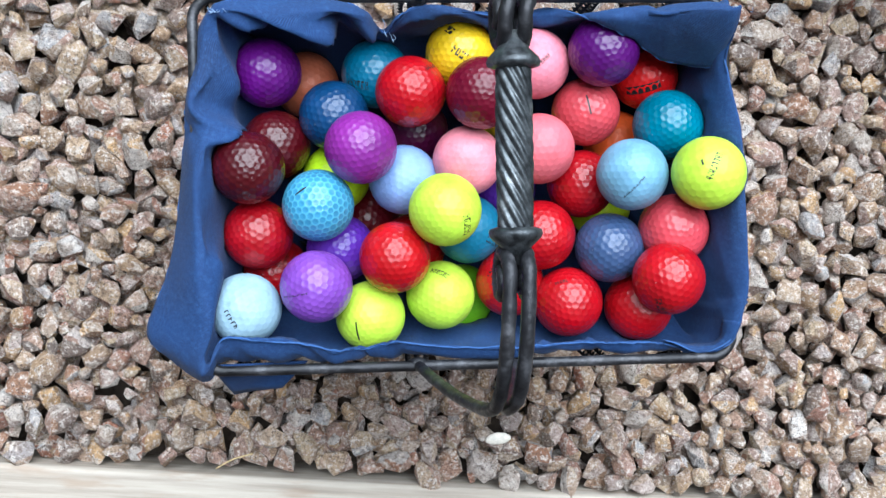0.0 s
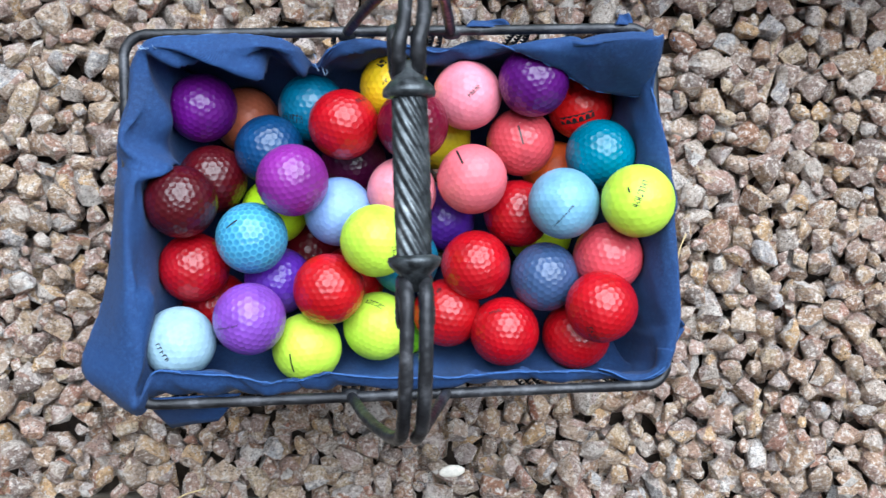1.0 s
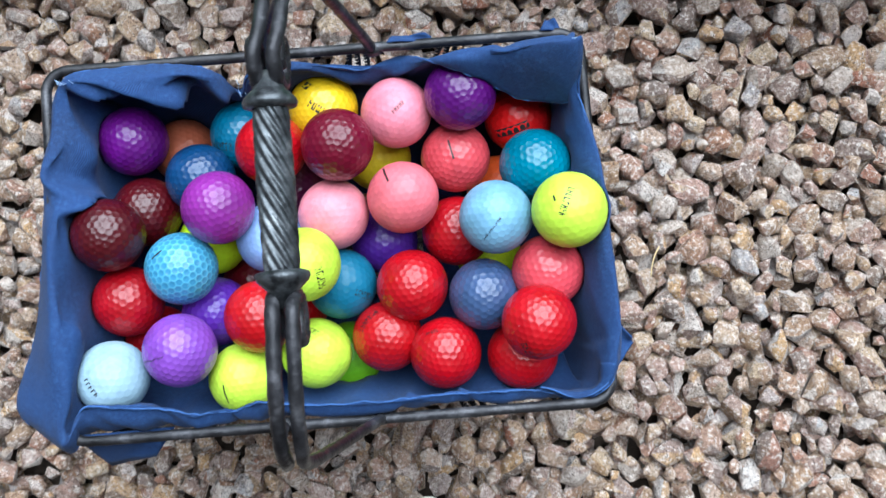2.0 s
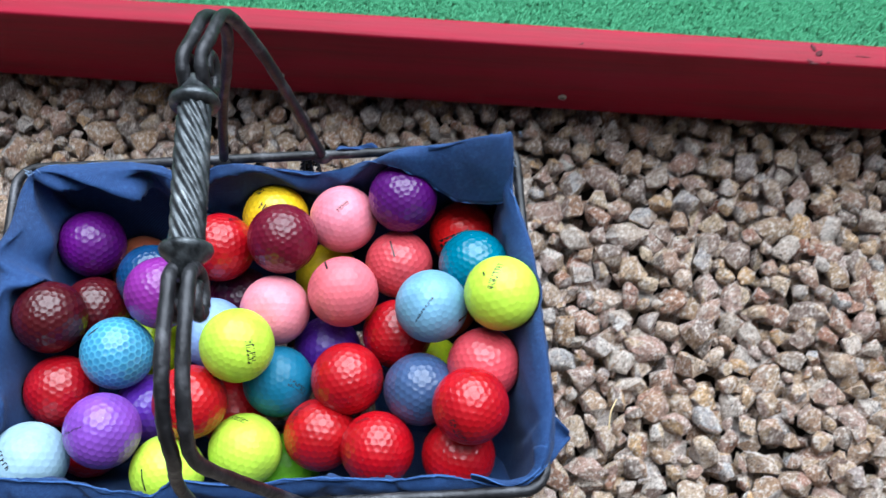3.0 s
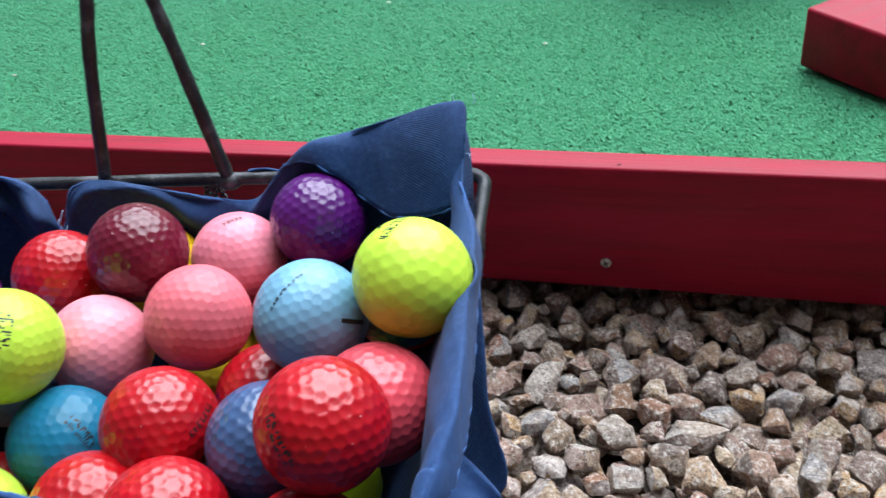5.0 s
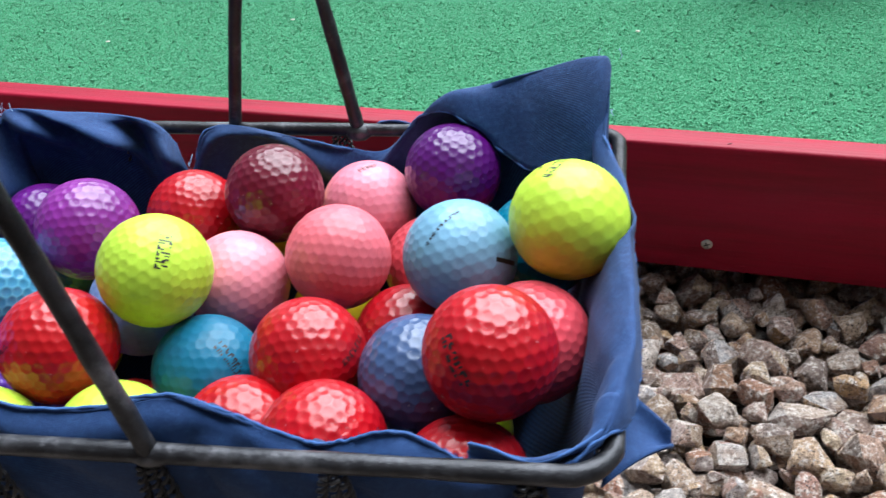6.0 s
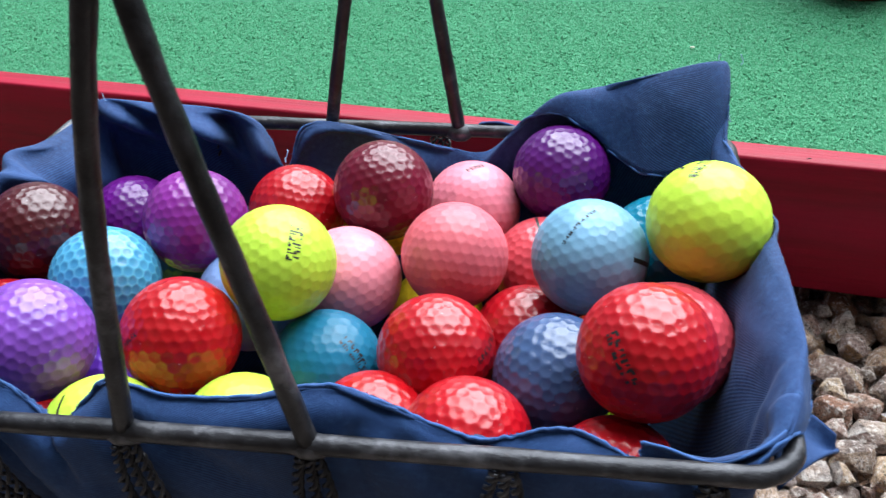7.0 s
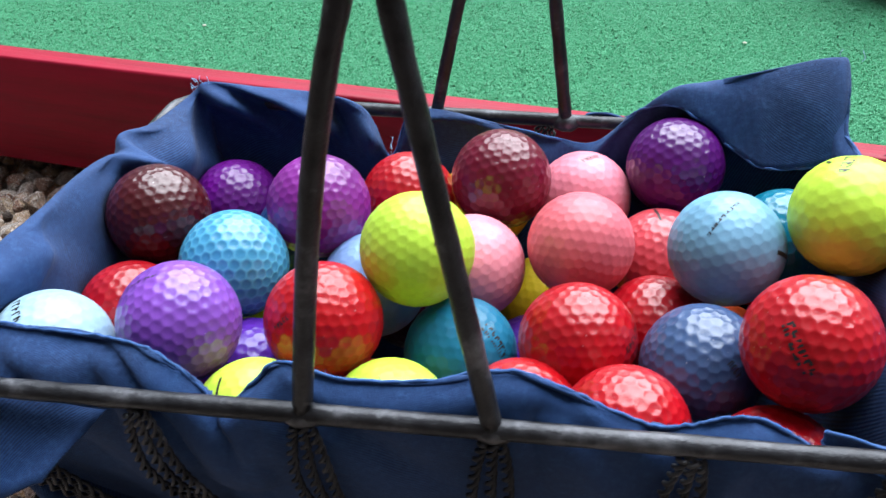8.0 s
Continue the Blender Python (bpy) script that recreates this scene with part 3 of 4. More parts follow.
for i, x in enumerate((-0.135, -0.083, -0.031, 0.025, 0.080, 0.135)):
    for side in (-1, 1):
        y = side * 0.1072
        twisted_wire((x, y * 1.01, rim_z(x, y) - 0.003), (x * 0.46, side * 0.050, 0.009), 50 + 10 * i + side)
for i, y in enumerate((-0.06, 0.0, 0.06)):
    for side in (-1, 1):
        x = side * 0.156
        twisted_wire((x, y, rim_z(x, y) - 0.003), (side * 0.072, y * 0.46, 0.009), 250 + 10 * i + side)

# The handle: a pair of rods rises from each long side, bends inwards and ends in scrolls at a twisted grip.
GRIP_Z, GRIP_X = 0.3480, -0.0005


def handle_rod(foot, low, mid, bend, lane, side, seed):
    """side: -1 front, 1 back; low, mid and bend: (x, z) on the way up; lane: where the rod runs beside its twin."""
    dirn = -side
    cy = -0.0440 if side < 0 else 0.0630
    y = foot[1]
    pts = [foot, (low[0], y, low[1]), (mid[0], y, mid[1]), (bend[0], y + dirn * 0.002, bend[1]), (bend[0] * 0.6 + lane * 0.4, y + dirn * 0.012, 0.341),
           (bend[0] * 0.3 + lane * 0.7, y + dirn * 0.034, 0.354), (lane, cy, 0.3565)]
    zc = 0.3440
    for k in range(1, 12):
        a = radians(90 - 38 * k)
        r = 0.0125 * (1 - 0.055 * k)
        pts.append((lane * (1 + 0.05 * k), cy + dirn * r * math.cos(a), zc + r * math.sin(a)))
    path = catmull(pts, 110)
    n = len(path)
    radii = [0.0031 * (1.0 if i < n * 0.7 else 1.0 - 0.35 * (i / n - 0.7) / 0.3) for i in range(n)]
    return part("handle_rod", tube(path, radii, 10, False, 0.06, seed), IRON, basket)


handle_rod((-0.0311, -0.1070, rim_z(-0.031, -0.107)), (-0.0241, 0.2420), (-0.0172, 0.2825), (-0.0090, 0.3180), -0.0045, -1, 31)
handle_rod((0.0246, -0.1070, rim_z(0.025, -0.107)), (0.0130, 0.2455), (0.0054, 0.2840), (-0.0006, 0.3180), 0.0034, -1, 32)
handle_rod((-0.0272, 0.1070, rim_z(-0.027, 0.107)), (-0.0145, 0.2390), (-0.0040, 0.2780), (0.0040, 0.3160), -0.0045, 1, 41)
handle_rod((0.0345, 0.1070, rim_z(0.035, 0.107)), (0.0255, 0.2420), (0.0185, 0.2850), (0.0120, 0.3160), 0.0034, 1, 42)
for x, y in ((-0.0311, -0.1066), (0.0246, -0.1066), (-0.0272, 0.1062), (0.0348, 0.1062)):
    bm = bmesh.new()
    bmesh.ops.create_icosphere(bm, subdivisions=2, radius=0.0052, matrix=Matrix.Diagonal((1.3, 0.85, 0.8, 1)))
    for v in bm.verts:
        v.co *= 1 + 0.14 * noise.noise(v.co * 300 + Vector((x, y, 0)) * 90)
    weld = part("weld", bm, IRON, basket, "lumpy iron weld")
    weld.location = (x, y, rim_z(x, y) - 0.001)

# Grip: a rope-twisted bar between two flared collars.
bm = bmesh.new()
L0, L1, rings = -0.0240, 0.0430, 120
prev = None
for i in range(rings):
    s = i / (rings - 1)
    ring = []
    for k in range(60):
        a = 2 * math.pi * k / 60
        rr = 0.0064 + 0.0015 * abs(math.cos(5 * a - s * 27))
        rr *= 0.94 + 0.06 * math.sin(math.pi * s)
        ring.append(bm.verts.new((GRIP_X + rr * math.cos(a), L0 + (L1 - L0) * s, GRIP_Z + rr * math.sin(a))))
    if prev:
        for k in range(60):
            bm.faces.new((prev[k], ring[k], ring[(k + 1) % 60], prev[(k + 1) % 60]))
    prev = ring
bmesh.ops.recalc_face_normals(bm, faces=bm.faces)
part("grip", bm, STEEL, basket, "worn grey rope-twisted metal grip")
for y, s in ((-0.0250, 1), (0.0440, -1)):
    collar = part("collar", lathe([(0.0045, -0.013), (0.0066, -0.006), (0.0105, -0.0022), (0.0112, -0.0004), (0.0108, 0.0012), (0.0078, 0.0022), (0.003, 0.0024)], 30), STEEL, basket, "flared dark metal collar")
    collar.matrix_local = Matrix.Translation((GRIP_X, y, GRIP_Z)) @ Matrix.Rotation(radians(-90 * s), 4, "X")

# Cloth liner: stations round the rim, each (place along the side, inset of the crest, crest height, inset of the belly below it, inset lower down, flap outwards, flap height).
FRONT = ((-0.153, 0.001, 0.190, 0.008, 0.006, 0.006, 0.178), (-0.144, 0.018, 0.187, 0.016, 0.006, -0.016, 0.184), (-0.126, 0.018, 0.1895, 0.012, 0.005, -0.0165, 0.1875), (-0.108, 0.017, 0.1905, 0.009, 0.005, -0.0155, 0.1885), (-0.092, 0.015, 0.1910, 0.006, 0.004, -0.0135, 0.1890),
         (-0.080, 0.010, 0.1905, 0.006, 0.004, -0.008, 0.188), (-0.070, 0.010, 0.182, 0.006, 0.004, -0.008, 0.179), (-0.060, 0.009, 0.173, 0.006, 0.004, -0.007, 0.170), (-0.051, 0.012, 0.181, 0.008, 0.004, -0.010, 0.178), (-0.042, 0.014, 0.1885, 0.012, 0.004, -0.012, 0.186),
         (-0.022, 0.012, 0.1875, 0.008, 0.003, -0.010, 0.185), (0.004, 0.010, 0.1905, 0.008, 0.003, -0.008, 0.188), (0.026, 0.010, 0.1975, 0.007, 0.003, -0.008, 0.196))
FRONT_2 = ((0.040, 0.010, 0.1945, 0.006, 0.003, -0.008, 0.192), (0.056, 0.010, 0.1875, 0.009, 0.004, -0.008, 0.185), (0.071, 0.010, 0.1825, 0.009, 0.005, -0.008, 0.180), (0.081, 0.010, 0.1855, 0.010, 0.005, -0.008, 0.183), (0.092, 0.010, 0.1895, 0.010, 0.005, -0.008, 0.187),
           (0.101, 0.010, 0.1885, 0.010, 0.006, -0.008, 0.186), (0.113, 0.008, 0.1830, 0.012, 0.008, -0.006, 0.180), (0.123, 0.006, 0.1815, 0.014, 0.010, -0.003, 0.179), (0.138, 0.003, 0.186, 0.016, 0.010, 0.000, 0.183))
RIGHT = ((-0.099, 0.004, 0.194, 0.010, 0.006, -0.001, 0.190), (-0.088, 0.000, 0.199, 0.007, 0.004, 0.004, 0.191), (-0.077, -0.002, 0.201, 0.006, 0.003, 0.006, 0.192), (-0.066, -0.004, 0.202, 0.006, 0.003, 0.007, 0.192), (-0.045, -0.004, 0.202, 0.008, 0.006, 0.007, 0.192),
         (-0.012, -0.003, 0.201, 0.010, 0.007, 0.006, 0.191), (0.030, -0.001, 0.198, 0.010, 0.006, 0.004, 0.189), (0.066, 0.006, 0.196, 0.010, 0.008, -0.003, 0.189))
BACK = ((0.1505, 0.016, 0.2165, 0.008, 0.006, -0.037, 0.1880), (0.144, 0.016, 0.2205, 0.007, 0.005, -0.042, 0.1850), (0.122, 0.014, 0.2145, 0.007, 0.005, -0.037, 0.1790), (0.104, 0.013, 0.2085, 0.007, 0.005, -0.029, 0.1860), (0.084, 0.012, 0.2010, 0.009, 0.005, -0.021, 0.1975), (0.066, 0.012, 0.1885, 0.012, 0.006, -0.010, 0.184), (0.049, 0.010, 0.170, 0.012, 0.006, -0.004, 0.166),
        (0.030, 0.010, 0.172, 0.012, 0.006, -0.006, 0.168), (0.008, 0.008, 0.1755, 0.008, 0.002, -0.004, 0.170))
BACK_2 = ((-0.022, 0.008, 0.181, 0.014, 0.004, -0.003, 0.176), (-0.038, 0.010, 0.180, 0.016, 0.006, -0.006, 0.175), (-0.047, 0.016, 0.160, 0.020, 0.010, -0.012, 0.156), (-0.060, 0.012, 0.181, 0.014, 0.004, -0.006, 0.176),
          (-0.082, 0.011, 0.188, 0.002, 0.000, -0.002, 0.182), (-0.112, 0.012, 0.190, 0.001, 0.000, -0.002, 0.183), (-0.137, 0.011, 0.190, 0.003, 0.002, -0.004, 0.184))
LEFT = ((0.094, 0.012, 0.184, 0.018, 0.018, -0.006, 0.177), (0.072, 0.006, 0.183, 0.020, 0.016, 0.001, 0.175), (0.046, -0.001, 0.188, 0.006, 0.008, 0.007, 0.173), (0.032, 0.006, 0.188, 0.018, 0.010, 0.006, 0.174), (0.018, 0.002, 0.191, 0.010, 0.006, 0.008, 0.173),
        (-0.020, 0.001, 0.193, 0.009, 0.006, 0.013, 0.172), (-0.050, 0.001, 0.196, 0.009, 0.006, 0.020, 0.170), (-0.084, 0.003, 0.193, 0.010, 0.006, 0.033, 0.166), (-0.099, 0.000, 0.191, 0.010, 0.006, 0.022, 0.168))
stations = []
for side, rows in (("front", FRONT + FRONT_2), ("right", RIGHT), ("back", BACK + BACK_2), ("left", LEFT)):
    for s, inset, zc, belly, low, flap, zf in rows:
        if side == "front":
            edge, inner = Vector((s, -0.1072, 0)), Vector((0, 1, 0))
        elif side == "right":
            edge, inner = Vector((0.156, s, 0)), Vector((-1, 0, 0))
        elif side == "back":
            edge, inner = Vector((s, 0.1072, 0)), Vector((0, -1, 0))
        else:
            edge, inner = Vector((-0.156, s, 0)), Vector((1, 0, 0))
        centre = Vector((edge.x * 0.35, edge.y * 0.35, 0.028))
        at = lambda d, z: np.array(edge + inner * d + Vector((0, 0, z)))  # noqa: E731
        hem = flap + inset
        lip = at(inset + (belly - inset) * (0.45 if side == "right" else 0.2) + 0.001, zc - 0.006)
        if side == "front":
            belly, lip = min(belly, 0.0040), at(max(0.0030, inset * 0.34), zc - 0.0065)
        if abs(hem) < 0.0045 and flap < 0:
            end = (at(inset + 0.0001, zc + 0.0006), at(inset + 0.0002, zc + 0.0012))
        else:
            end = (at((inset - flap) / 2, (zc + zf) / 2 + (0.005 if -flap > 0.02 else 0.002)), at(-flap, zf))
        stations.append([np.array(centre), at(low + 0.060, 0.034), at(low + 0.038, 0.080), at(low + 0.012, 0.130), at(belly, zc - 0.025), lip,
                         at(inset, zc), *end])
BALL_CENTRES = [ob.matrix_world.translation.copy() for ob in scene.objects if ob.name.startswith("golf_ball")]
NU, NV = 420, 54
stations = np.array(stations)
columns = np.stack([catmull(stations[:, k], NU, True) for k in range(stations.shape[1])], 1)
# Gathered folds: (place round the rim, slant, height, depth, half width).
def round_at(px, py):
    return int(np.argmin(np.hypot(columns[:, 6, 0] - px, columns[:, 6, 1] - py))) / NU * 1.05


FOLDS = ((round_at(-0.152, 0.036), 0.06, 0.60, 0.034, 0.010), (round_at(-0.150, 0.066), -0.10, 0.58, 0.016, 0.010), (round_at(-0.128, 0.100), 0.12, 0.60, 0.011, 0.006), (round_at(-0.110, 0.100), 0.10, 0.60, -0.010, 0.008), (round_at(-0.090, 0.100), 0.10, 0.60, 0.020, 0.006), (round_at(-0.074, 0.100), 0.0, 0.62, -0.010, 0.006), (round_at(-0.058, 0.100), -0.05, 0.62, 0.012, 0.005), (round_at(0.020, 0.098), 0.12, 0.62, 0.006, 0.010), (round_at(-0.146, -0.060), 0.10, 0.62, 0.008, 0.012))
bm = bmesh.new()
uvs = []
grid = []
for u in range(NU):
    line = catmull(columns[u], NV)
    row = []
    for w in range(NV):
        p = Vector(line[w])
        s = w / (NV - 1)
        d = Vector((p.x / 0.156, p.y / 0.107, 0)).normalized()
        # Folds run up the wall, slanting; the crest and the lower wall are kept calmer.
        around = u / NU * 1.05
        fold = 1 - abs(noise.noise(Vector((around * 31 + s * 3.4, s * 2.2, 1.7)))) * 2
        fine = noise.noise(Vector((around * 70 - s * 4, s * 6, 5.1)))
        calm = max(0.0, min(1.0, (s - 0.3) * 4)) * (0.35 if s > 0.74 else 1.0)
        amount = 0.0050 if p.y > 0.02 and p.x < 0.03 else 0.0018 if p.x > 0.09 and p.y < 0.05 else 0.0045
        gather = 0.0
        for a0, lean, s0, size, wide in FOLDS:
            gather += size * math.exp(-((around - a0 - lean * (s - s0)) / wide) ** 2) * math.exp(-((s - s0) / 0.11) ** 2)
        p -= d * gather
        p -= d * ((max(0.0, fold) ** 2 * amount + fine * 0.0013) * calm)
        p.z += noise.noise(Vector((p.x * 60, p.y * 60, 3.3))) * 0.0015 * calm
        # The cloth lies outside the balls.
        if s > 0.25:
            for _ in range(2):
                for c in BALL_CENTRES:
                    o = p - c
                    if o.length < R_BALL + 0.0014:
                        k = o.dot(d)
                        p += d * (-k + math.sqrt(max(0.0, k * k - o.length_squared + (R_BALL + 0.0014) ** 2)))
        row.append(bm.verts.new(p))
    grid.append(row)
uv_layer = bm.loops.layers.uv.new("UVMap")
for u in range(NU):
    a, b = grid[u], grid[(u + 1) % NU]
    for w in range(NV - 1):
        f = bm.faces.new((a[w], b[w], b[w + 1], a[w + 1]))
        for loop, (cu, cv) in zip(f.loops, ((u, w), (u + 1, w), (u + 1, w + 1), (u, w + 1))):
            loop[uv_layer].uv = (cu / NU * 1.05, cv / NV * 0.28)
bmesh.ops.recalc_face_normals(bm, faces=bm.faces)
hem_line = [row[-1].co.copy() for row in grid]
grid_places = [[v.co.copy() for v in row] for row in grid]
liner = tagged(part("cloth_liner", bm, CLOTH), "rumpled blue twill cloth lining the wire basket", "cloth")
thick = liner.modifiers.new("thickness", "SOLIDIFY")
thick.thickness, thick.offset = 0.0011, 0

# A second layer of cloth is folded over the front corner and ends in a straight cut.
fold_bm = bmesh.new()
fold_uv = fold_bm.loops.layers.uv.new("UVMap")
fold_rows = []
for u in range(NU):
    crest = grid_places[u][40]
    ease = min(1.0, max(0.0, (0.156 - crest.x) / 0.030))
    if (crest.y < -0.085 and crest.x > 0.1185):
        row = []
        for w in range(32, 48):
            p = grid_places[u][w]
            lift = 0.0006 + ease * 0.0034
            inner = Vector((-p.x / 0.156, -p.y / 0.107, 0)).normalized()
            row.append(fold_bm.verts.new(p + inner * lift + Vector((0, 0, 0.0003 + ease * (0.0020 + 0.0040 * max(0.0, (w - 36) / 12))))))
        fold_rows.append(row)
for i, (a, b) in enumerate(zip(fold_rows, fold_rows[1:])):
    for w in range(len(a) - 1):
        f = fold_bm.faces.new((a[w], b[w], b[w + 1], a[w + 1]))
        for loop, (cu, cv) in zip(f.loops, ((i, w), (i + 1, w), (i + 1, w + 1), (i, w + 1))):
            loop[fold_uv].uv = (cu / NU * 1.05, cv / NV * 0.28)
bmesh.ops.recalc_face_normals(fold_bm, faces=fold_bm.faces)
fold_edge = [v.co.copy() for v in fold_rows[0]]
fold_top = [row[-1].co.copy() for row in fold_rows]
folded = part("folded_layer", fold_bm, CLOTH, liner, "second layer of blue cloth with a straight cut edge")
fold_thick = folded.modifiers.new("thickness", "SOLIDIFY")
fold_thick.thickness, fold_thick.offset = 0.0011, 0
for line in (fold_edge, fold_top):
    part("cut_edge", tube(catmull(line, 60), 0.0006, 6), HEM, liner, "rough faded cut edge of the cloth")

# The cut edge of the cloth is rough with fluff and short ends of thread.
hem_rng = random.Random(21)
soft = [p + Vector((hem_rng.gauss(0, 0.00015), hem_rng.gauss(0, 0.00015), hem_rng.gauss(0, 0.0002))) for p in hem_line]
part("cut_edge", tube(catmull(soft + soft[:1], 840), 0.00062, 6), HEM, liner, "rough faded cut edge of the cloth")
hair_v, hair_t = [], []
for i, p in enumerate(hem_line):
    for _ in range(5):
        q = p.lerp(hem_line[(i + 1) % NU], hem_rng.random())
        w = Vector((hem_rng.gauss(0, 1), hem_rng.gauss(0, 1), hem_rng.gauss(0.5, 0.8))).normalized() * hem_rng.uniform(0.0006, 0.0018)
        side = w.orthogonal().normalized() * 0.00011
        n = len(hair_v)
        hair_v += [q - side, q + side, q + w + side * 0.5, q + w - side * 0.5]
        hair_t += [(n, n + 1, n + 2), (n, n + 2, n + 3)]
fluff = part("fluff", fast_mesh("fluff", np.array([v[:] for v in hair_v]), np.array(hair_t)), HEM, liner, "short frayed thread ends")
tagged(fluff, kind="stuff")

# Loose corners of the cloth hang out under the rim.


def loose_corner(corners, across_n, down_n):
    """A small sheet from its four corners (top start, top end, lower end, lower start)."""
    p = [Vector(c) for c in corners]
    bm = bmesh.new()
    uv_layer = bm.loops.layers.uv.new("UVMap")
    rows = []
    for i in range(across_n + 1):
        s = i / across_n
        top, low = p[0].lerp(p[1], s), p[3].lerp(p[2], s)
        rows.append([bm.verts.new(top.lerp(low, w / down_n) + Vector((0, 0, 1)) * 0.0022 * math.sin(s * 5 + w / down_n * 3)) for w in range(down_n + 1)])
    for i in range(across_n):
        for w in range(down_n):
            f = bm.faces.new((rows[i][w], rows[i + 1][w], rows[i + 1][w + 1], rows[i][w + 1]))
            for loop, (cu, cv) in zip(f.loops, ((i, w), (i + 1, w), (i + 1, w + 1), (i, w + 1))):
                loop[uv_layer].uv = (cu * 0.004, cv * 0.005)
    ob = part("loose_corner", bm, CLOTH, liner, "loose hanging corner of the blue cloth")
    thick = ob.modifiers.new("thickness", "SOLIDIFY")
    thick.thickness, thick.offset = 0.0011, 0


loose_corner(((-0.152, -0.104, 0.176), (-0.096, -0.104, 0.176), (-0.112, -0.122, 0.156), (-0.142, -0.127, 0.148)), 14, 6)
loose_corner(((0.153, -0.100, 0.178), (0.153, -0.050, 0.178), (0.1725, -0.0735, 0.1735), (0.1735, -0.0765, 0.1720)), 12, 8)
loose_corner(((0.043, 0.1085, 0.1790), (0.072, 0.1085, 0.1795), (0.066, 0.1135, 0.1765), (0.047, 0.1130, 0.1760)), 12, 5)
loose_corner(((0.133, 0.1085, 0.1800), (0.146, 0.1085, 0.1800), (0.142, 0.1160, 0.1770), (0.137, 0.1155, 0.1770)), 6, 4)

# ---- small things ----


def thread(points, name="frayed_thread"):
    return part(name, tube(catmull(points, 10), 0.00018, 5), THREAD, liner, "pale frayed thread")


t_rng = random.Random(3)


def fray(at, way, count, length):
    """Loose threads at a cut corner of the cloth."""
    for _ in range(count):
        a = Vector(at) + Vector((t_rng.gauss(0, 0.0022), t_rng.gauss(0, 0.0010), t_rng.gauss(0, 0.0022)))
        w = (Vector(way) + Vector((t_rng.gauss(0, 0.5), t_rng.gauss(0, 0.5), t_rng.gauss(0, 0.5)))).normalized() * length * t_rng.uniform(0.5, 1.2)
        bend = Vector((t_rng.gauss(0, 1), t_rng.gauss(0, 1), t_rng.gauss(0, 1))) * length * 0.18
        thread([a, a + w * 0.5 + bend, a + w])


fray((0.1475, 0.0925, 0.2195), (0.6, 0.1, 0.6), 4, 0.004)
fray((0.1500, 0.0850, 0.2010), (0.5, -0.3, -0.3), 3, 0.004)
fray((-0.1400, 0.0970, 0.1895), (-0.7, 0.1, 0.5), 8, 0.006)
fray((-0.0450, 0.0900, 0.1640), (0.1, -0.6, 0.3), 7, 0.006)

# Pale shell chip and dry straws on the gravel.
bm = bmesh.new()
bmesh.ops.create_icosphere(bm, subdivisions=2, radius=0.0105, matrix=Matrix.Diagonal((1.0, 0.5, 0.22, 1)))
for v in bm.verts:
    v.co.z += 8 * v.co.x ** 2
shell = tagged(part("shell_chip", bm, SHELL), "pale curved shell chip lying on the gravel", "shell")
shell.matrix_world = pose(0.0413, -0.1974, 0.007, 8, -6, 6)
for x, y, turn, n in ((-0.162, -0.2065, 20, 0.030), (0.23, -0.03, 70, 0.024)):
    ob = tagged(part("straw", tube(catmull([(-n / 2, 0, 0), (0, 0.002, 0.002), (n / 2, 0, 0)], 8), 0.0006, 6), STRAW), "dry pale straw lying on the gravel", "straw", "straws on the gravel")
    ob.matrix_world = pose(x, y, 0.006, 0, 0, turn)

# Bruises on the top edge of the border board.
for x, y, long, wide, turn in ((0.3966, 0.2120, 0.0034, 0.0026, 30), (0.3935, 0.2175, 0.0016, 0.0034, 20), (0.3890, 0.2060, 0.0030, 0.0010, -35), (0.3912, 0.2038, 0.0042, 0.0008, -8),
                               (0.4280, 0.2078, 0.0062, 0.0005, -10), (0.4022, 0.2041, 0.0012, 0.0007, 0), (0.2210, 0.2300, 0.0016, 0.0005, 12)):
    bm = bmesh.new()
    bmesh.ops.create_icosphere(bm, subdivisions=2, radius=1.0)
    for v in bm.verts:
        v.co *= 1 + 0.5 * noise.noise(v.co * 1.7 + Vector((x * 900, y * 500, 0)))
        v.co = Vector((v.co.x * long, v.co.y * wide, v.co.z * 0.00045))
    ob = part("bruise", bm, SCAR, border, "dark bruise in the red paint")
    ob.matrix_local = border.matrix_world.inverted() @ pose(x, y, BOARD_TOP, 0, 0, turn)

# ---- gravel ----
g_rng = random.Random(11)


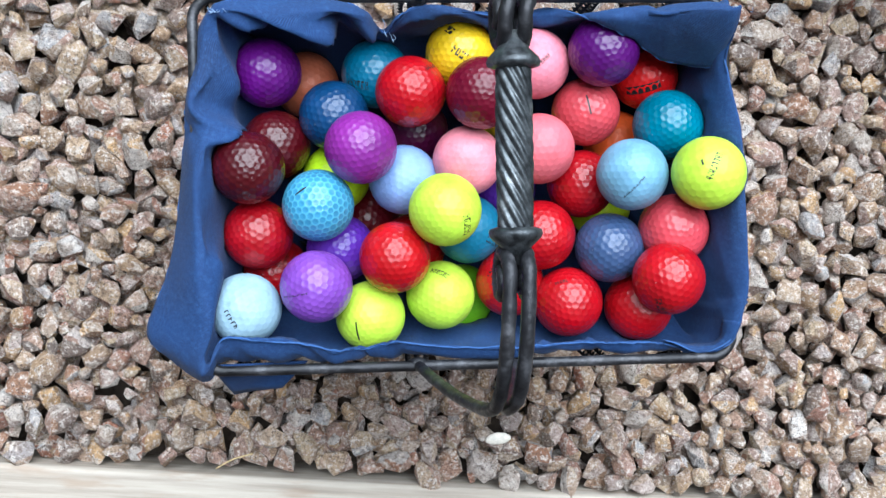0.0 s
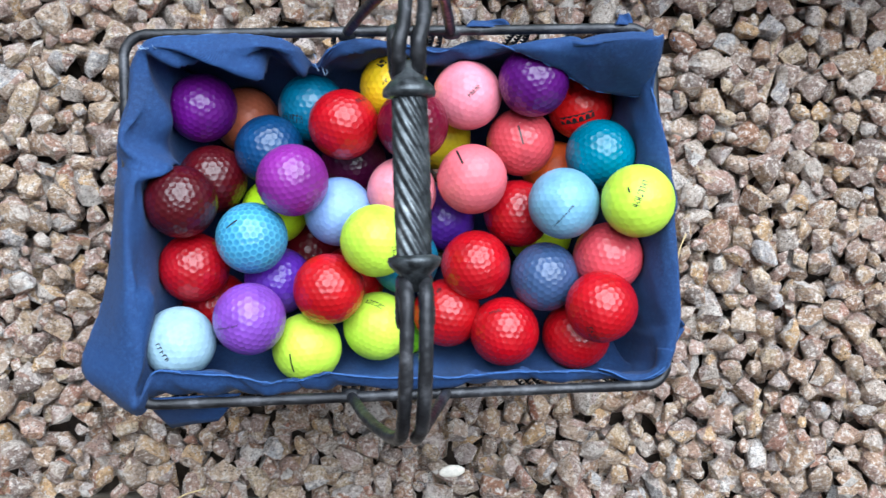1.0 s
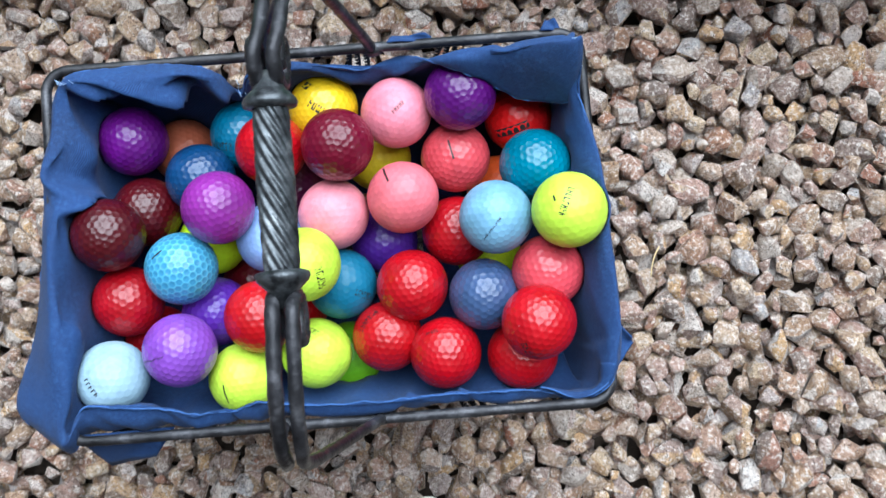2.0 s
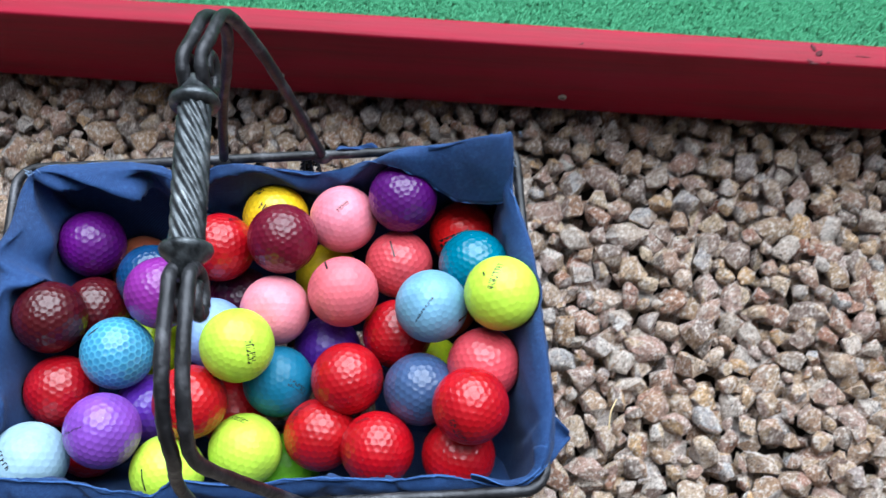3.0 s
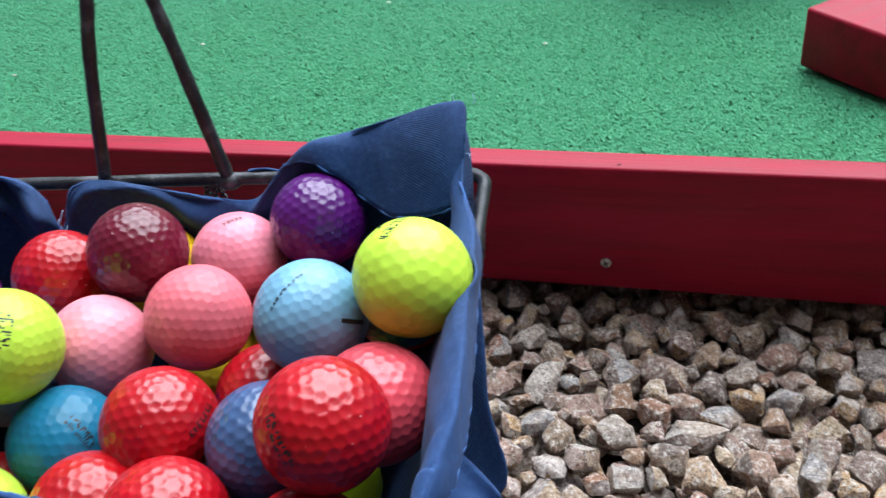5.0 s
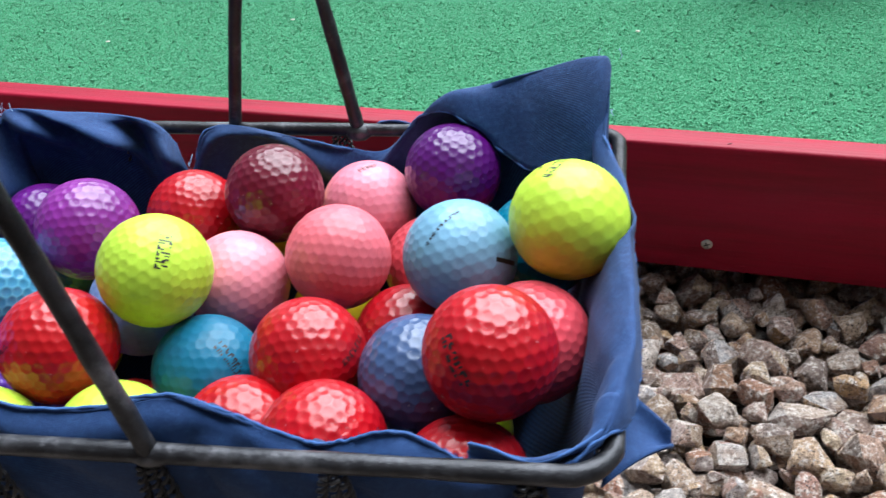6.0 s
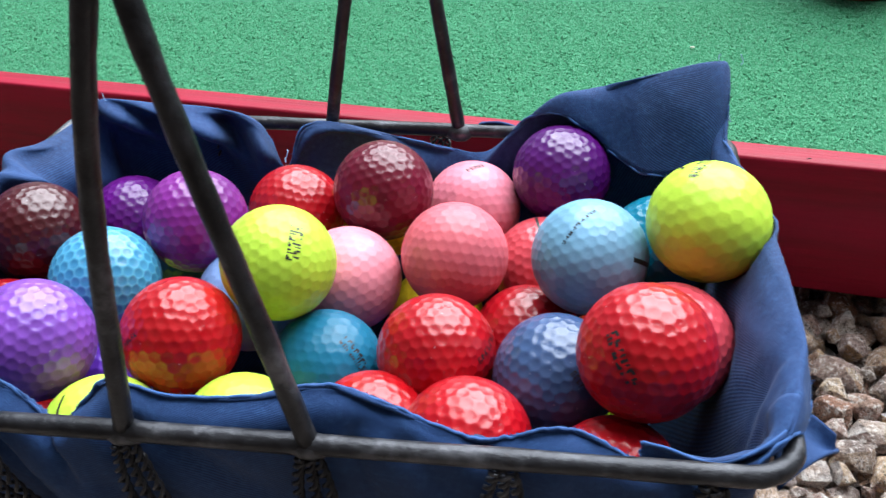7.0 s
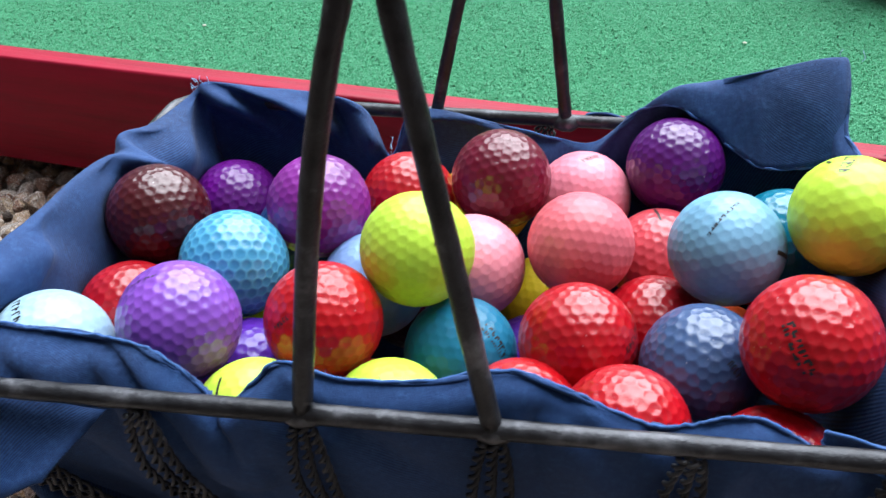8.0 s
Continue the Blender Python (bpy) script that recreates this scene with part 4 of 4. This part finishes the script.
def stone_bmesh(seed, cuts=1):
    """A lump of crushed rock: a faceted hull with blunted edges and chipped faces."""
    r = random.Random(seed)
    bm = bmesh.new()
    count = r.randint(9, 14)
    for i in range(count):
        z = 1 - 2 * (i + 0.5) / count
        a = i * 2.39996 + r.uniform(-0.75, 0.75)
        q = math.sqrt(1 - z * z)
        bm.verts.new(Vector((q * math.cos(a), q * math.sin(a), z)) * r.uniform(0.76, 1.14))
    made = bmesh.ops.convex_hull(bm, input=list(bm.verts))
    loose = [v for v in bm.verts if not v.link_faces]
    if loose:
        bmesh.ops.delete(bm, geom=loose, context="VERTS")
    bmesh.ops.triangulate(bm, faces=list(bm.faces))
    if cuts:
        bmesh.ops.subdivide_edges(bm, edges=list(bm.edges), cuts=cuts, use_grid_fill=True)
        bmesh.ops.smooth_vert(bm, verts=list(bm.verts), factor=0.26, use_axis_x=True, use_axis_y=True, use_axis_z=True)
        if cuts > 1:
            bmesh.ops.smooth_vert(bm, verts=list(bm.verts), factor=0.16, use_axis_x=True, use_axis_y=True, use_axis_z=True)
    bmesh.ops.triangulate(bm, faces=list(bm.faces))
    for v in bm.verts:
        at = v.co + Vector((seed * 1.7, 0, 0))
        v.co *= 1 + 0.08 * noise.noise(at * 2.4) + 0.08 * noise.noise(at * 5.0) + 0.065 * noise.noise(at * 10.0)
    s = Vector((r.uniform(1.0, 1.5), r.uniform(0.78, 1.05), r.uniform(0.66, 0.95)))
    for v in bm.verts:
        v.co = Vector((v.co.x * s.x, v.co.y * s.y, v.co.z * s.z))
    bmesh.ops.recalc_face_normals(bm, faces=list(bm.faces))
    return bm


STONES = []
for k in range(44):
    me = bpy.data.meshes.new("stone")
    b = stone_bmesh(100 + k, 2)
    b.to_mesh(me)
    b.free()
    me.polygons.foreach_set("use_smooth", [True] * len(me.polygons))
    me.set_sharp_from_angle(angle=radians(27))
    me.materials.append(STONE)
    STONES.append(me)
FINE = []
for k in range(14):
    me = bpy.data.meshes.new("stone")
    b = stone_bmesh(100 + k, 3)
    b.to_mesh(me)
    b.free()
    me.polygons.foreach_set("use_smooth", [True] * len(me.polygons))
    me.set_sharp_from_angle(angle=radians(27))
    me.materials.append(STONE)
    FINE.append(me)
arrays = []
for me in STONES:
    co = np.empty(len(me.vertices) * 3)
    me.vertices.foreach_get("co", co)
    tri = np.array([p.vertices[:] for p in me.polygons])
    arrays.append((co.reshape(-1, 3), tri))
rough_arrays = []
for k in range(12):
    b = stone_bmesh(300 + k, 0)
    rough_arrays.append((np.array([v.co[:] for v in b.verts]), np.array([[v.index for v in f.verts] for f in b.faces])))
    b.free()


def gravel_zone(x, y):
    """Between the sill and the border board."""
    p = Vector((x, y, 0))
    front = (p - Vector((0, BOARD_Y, 0))).dot(across)
    back = (p - SILL_A).dot(Vector((-sill_dir.y, sill_dir.x, 0)))
    return front < 0.10 and back > 0.006


bed = tagged(empty("gravel_bed"), "bed of pinkish tan crushed granite gravel", "gravel", kind="structure")
rest_v, rest_t, count, near_count = [], [], 0, 0
X0, X1, Y0, Y1 = -0.85, 0.75, -0.30, 0.46
for layer, (z0, spread, close) in enumerate(((-0.0300, 0.003, 0.76), (-0.0150, 0.004, 0.74), (-0.0050, 0.0046, 0.75))):
    placed = {}
    cell = 0.018
    # Large stones lie first, smaller ones fill the room between them.
    for size, tries in ((0.0145, 250), (0.0130, 700), (0.0118, 1600), (0.0107, 4000), (0.0095, 8000), (0.0083, 16000), (0.0070, 20000), (0.0057, 20000)):
        if layer < 2 and size < 0.0080:
            continue
        for _ in range(tries):
            x, y = g_rng.uniform(X0, X1), g_rng.uniform(Y0, Y1)
            if not gravel_zone(x, y):
                continue
            ci, cj = int(x // cell), int(y // cell)
            clash = False
            for a in range(ci - 2, ci + 3):
                for c in range(cj - 2, cj + 3):
                    for ox, oy, osz in placed.get((a, c), ()):
                        if (ox - x) ** 2 + (oy - y) ** 2 < ((osz + size) * close) ** 2:
                            clash = True
                            break
                    if clash:
                        break
                if clash:
                    break
            if clash:
                continue
            placed.setdefault((ci, cj), []).append((x, y, size))
            z = z0 + g_rng.uniform(-spread, spread) - (size - 0.011) * 0.35
            m = Matrix.LocRotScale((x, y, z), Euler((g_rng.uniform(-0.7, 0.7), g_rng.uniform(-0.7, 0.7), g_rng.uniform(0, 6.28))), (size * 1.04,) * 3)
            k = g_rng.randrange(len(STONES))
            if layer == 2 and near_count < 300 and 0.165 < x < 0.48 and 0.0 < y < 0.235:
                ob = new("stone", FINE[k % 14])
                ob.parent = bed
                ob.matrix_local = m
                near_count += 1
            else:
                co, tri = arrays[k] if layer == 2 else rough_arrays[k % 12]
                r3 = np.array(m.to_3x3())
                rest_t.append(tri + count)
                rest_v.append(co @ r3.T + np.array(m.translation))
                count += len(co)
rest = fast_mesh("gravel", np.concatenate(rest_v), np.concatenate(rest_t))
gravel = part("gravel", rest, STONE, bed, "loose pinkish tan crushed granite stones")
rest.set_sharp_from_angle(angle=radians(27))
tagged(gravel, kind="stuff")
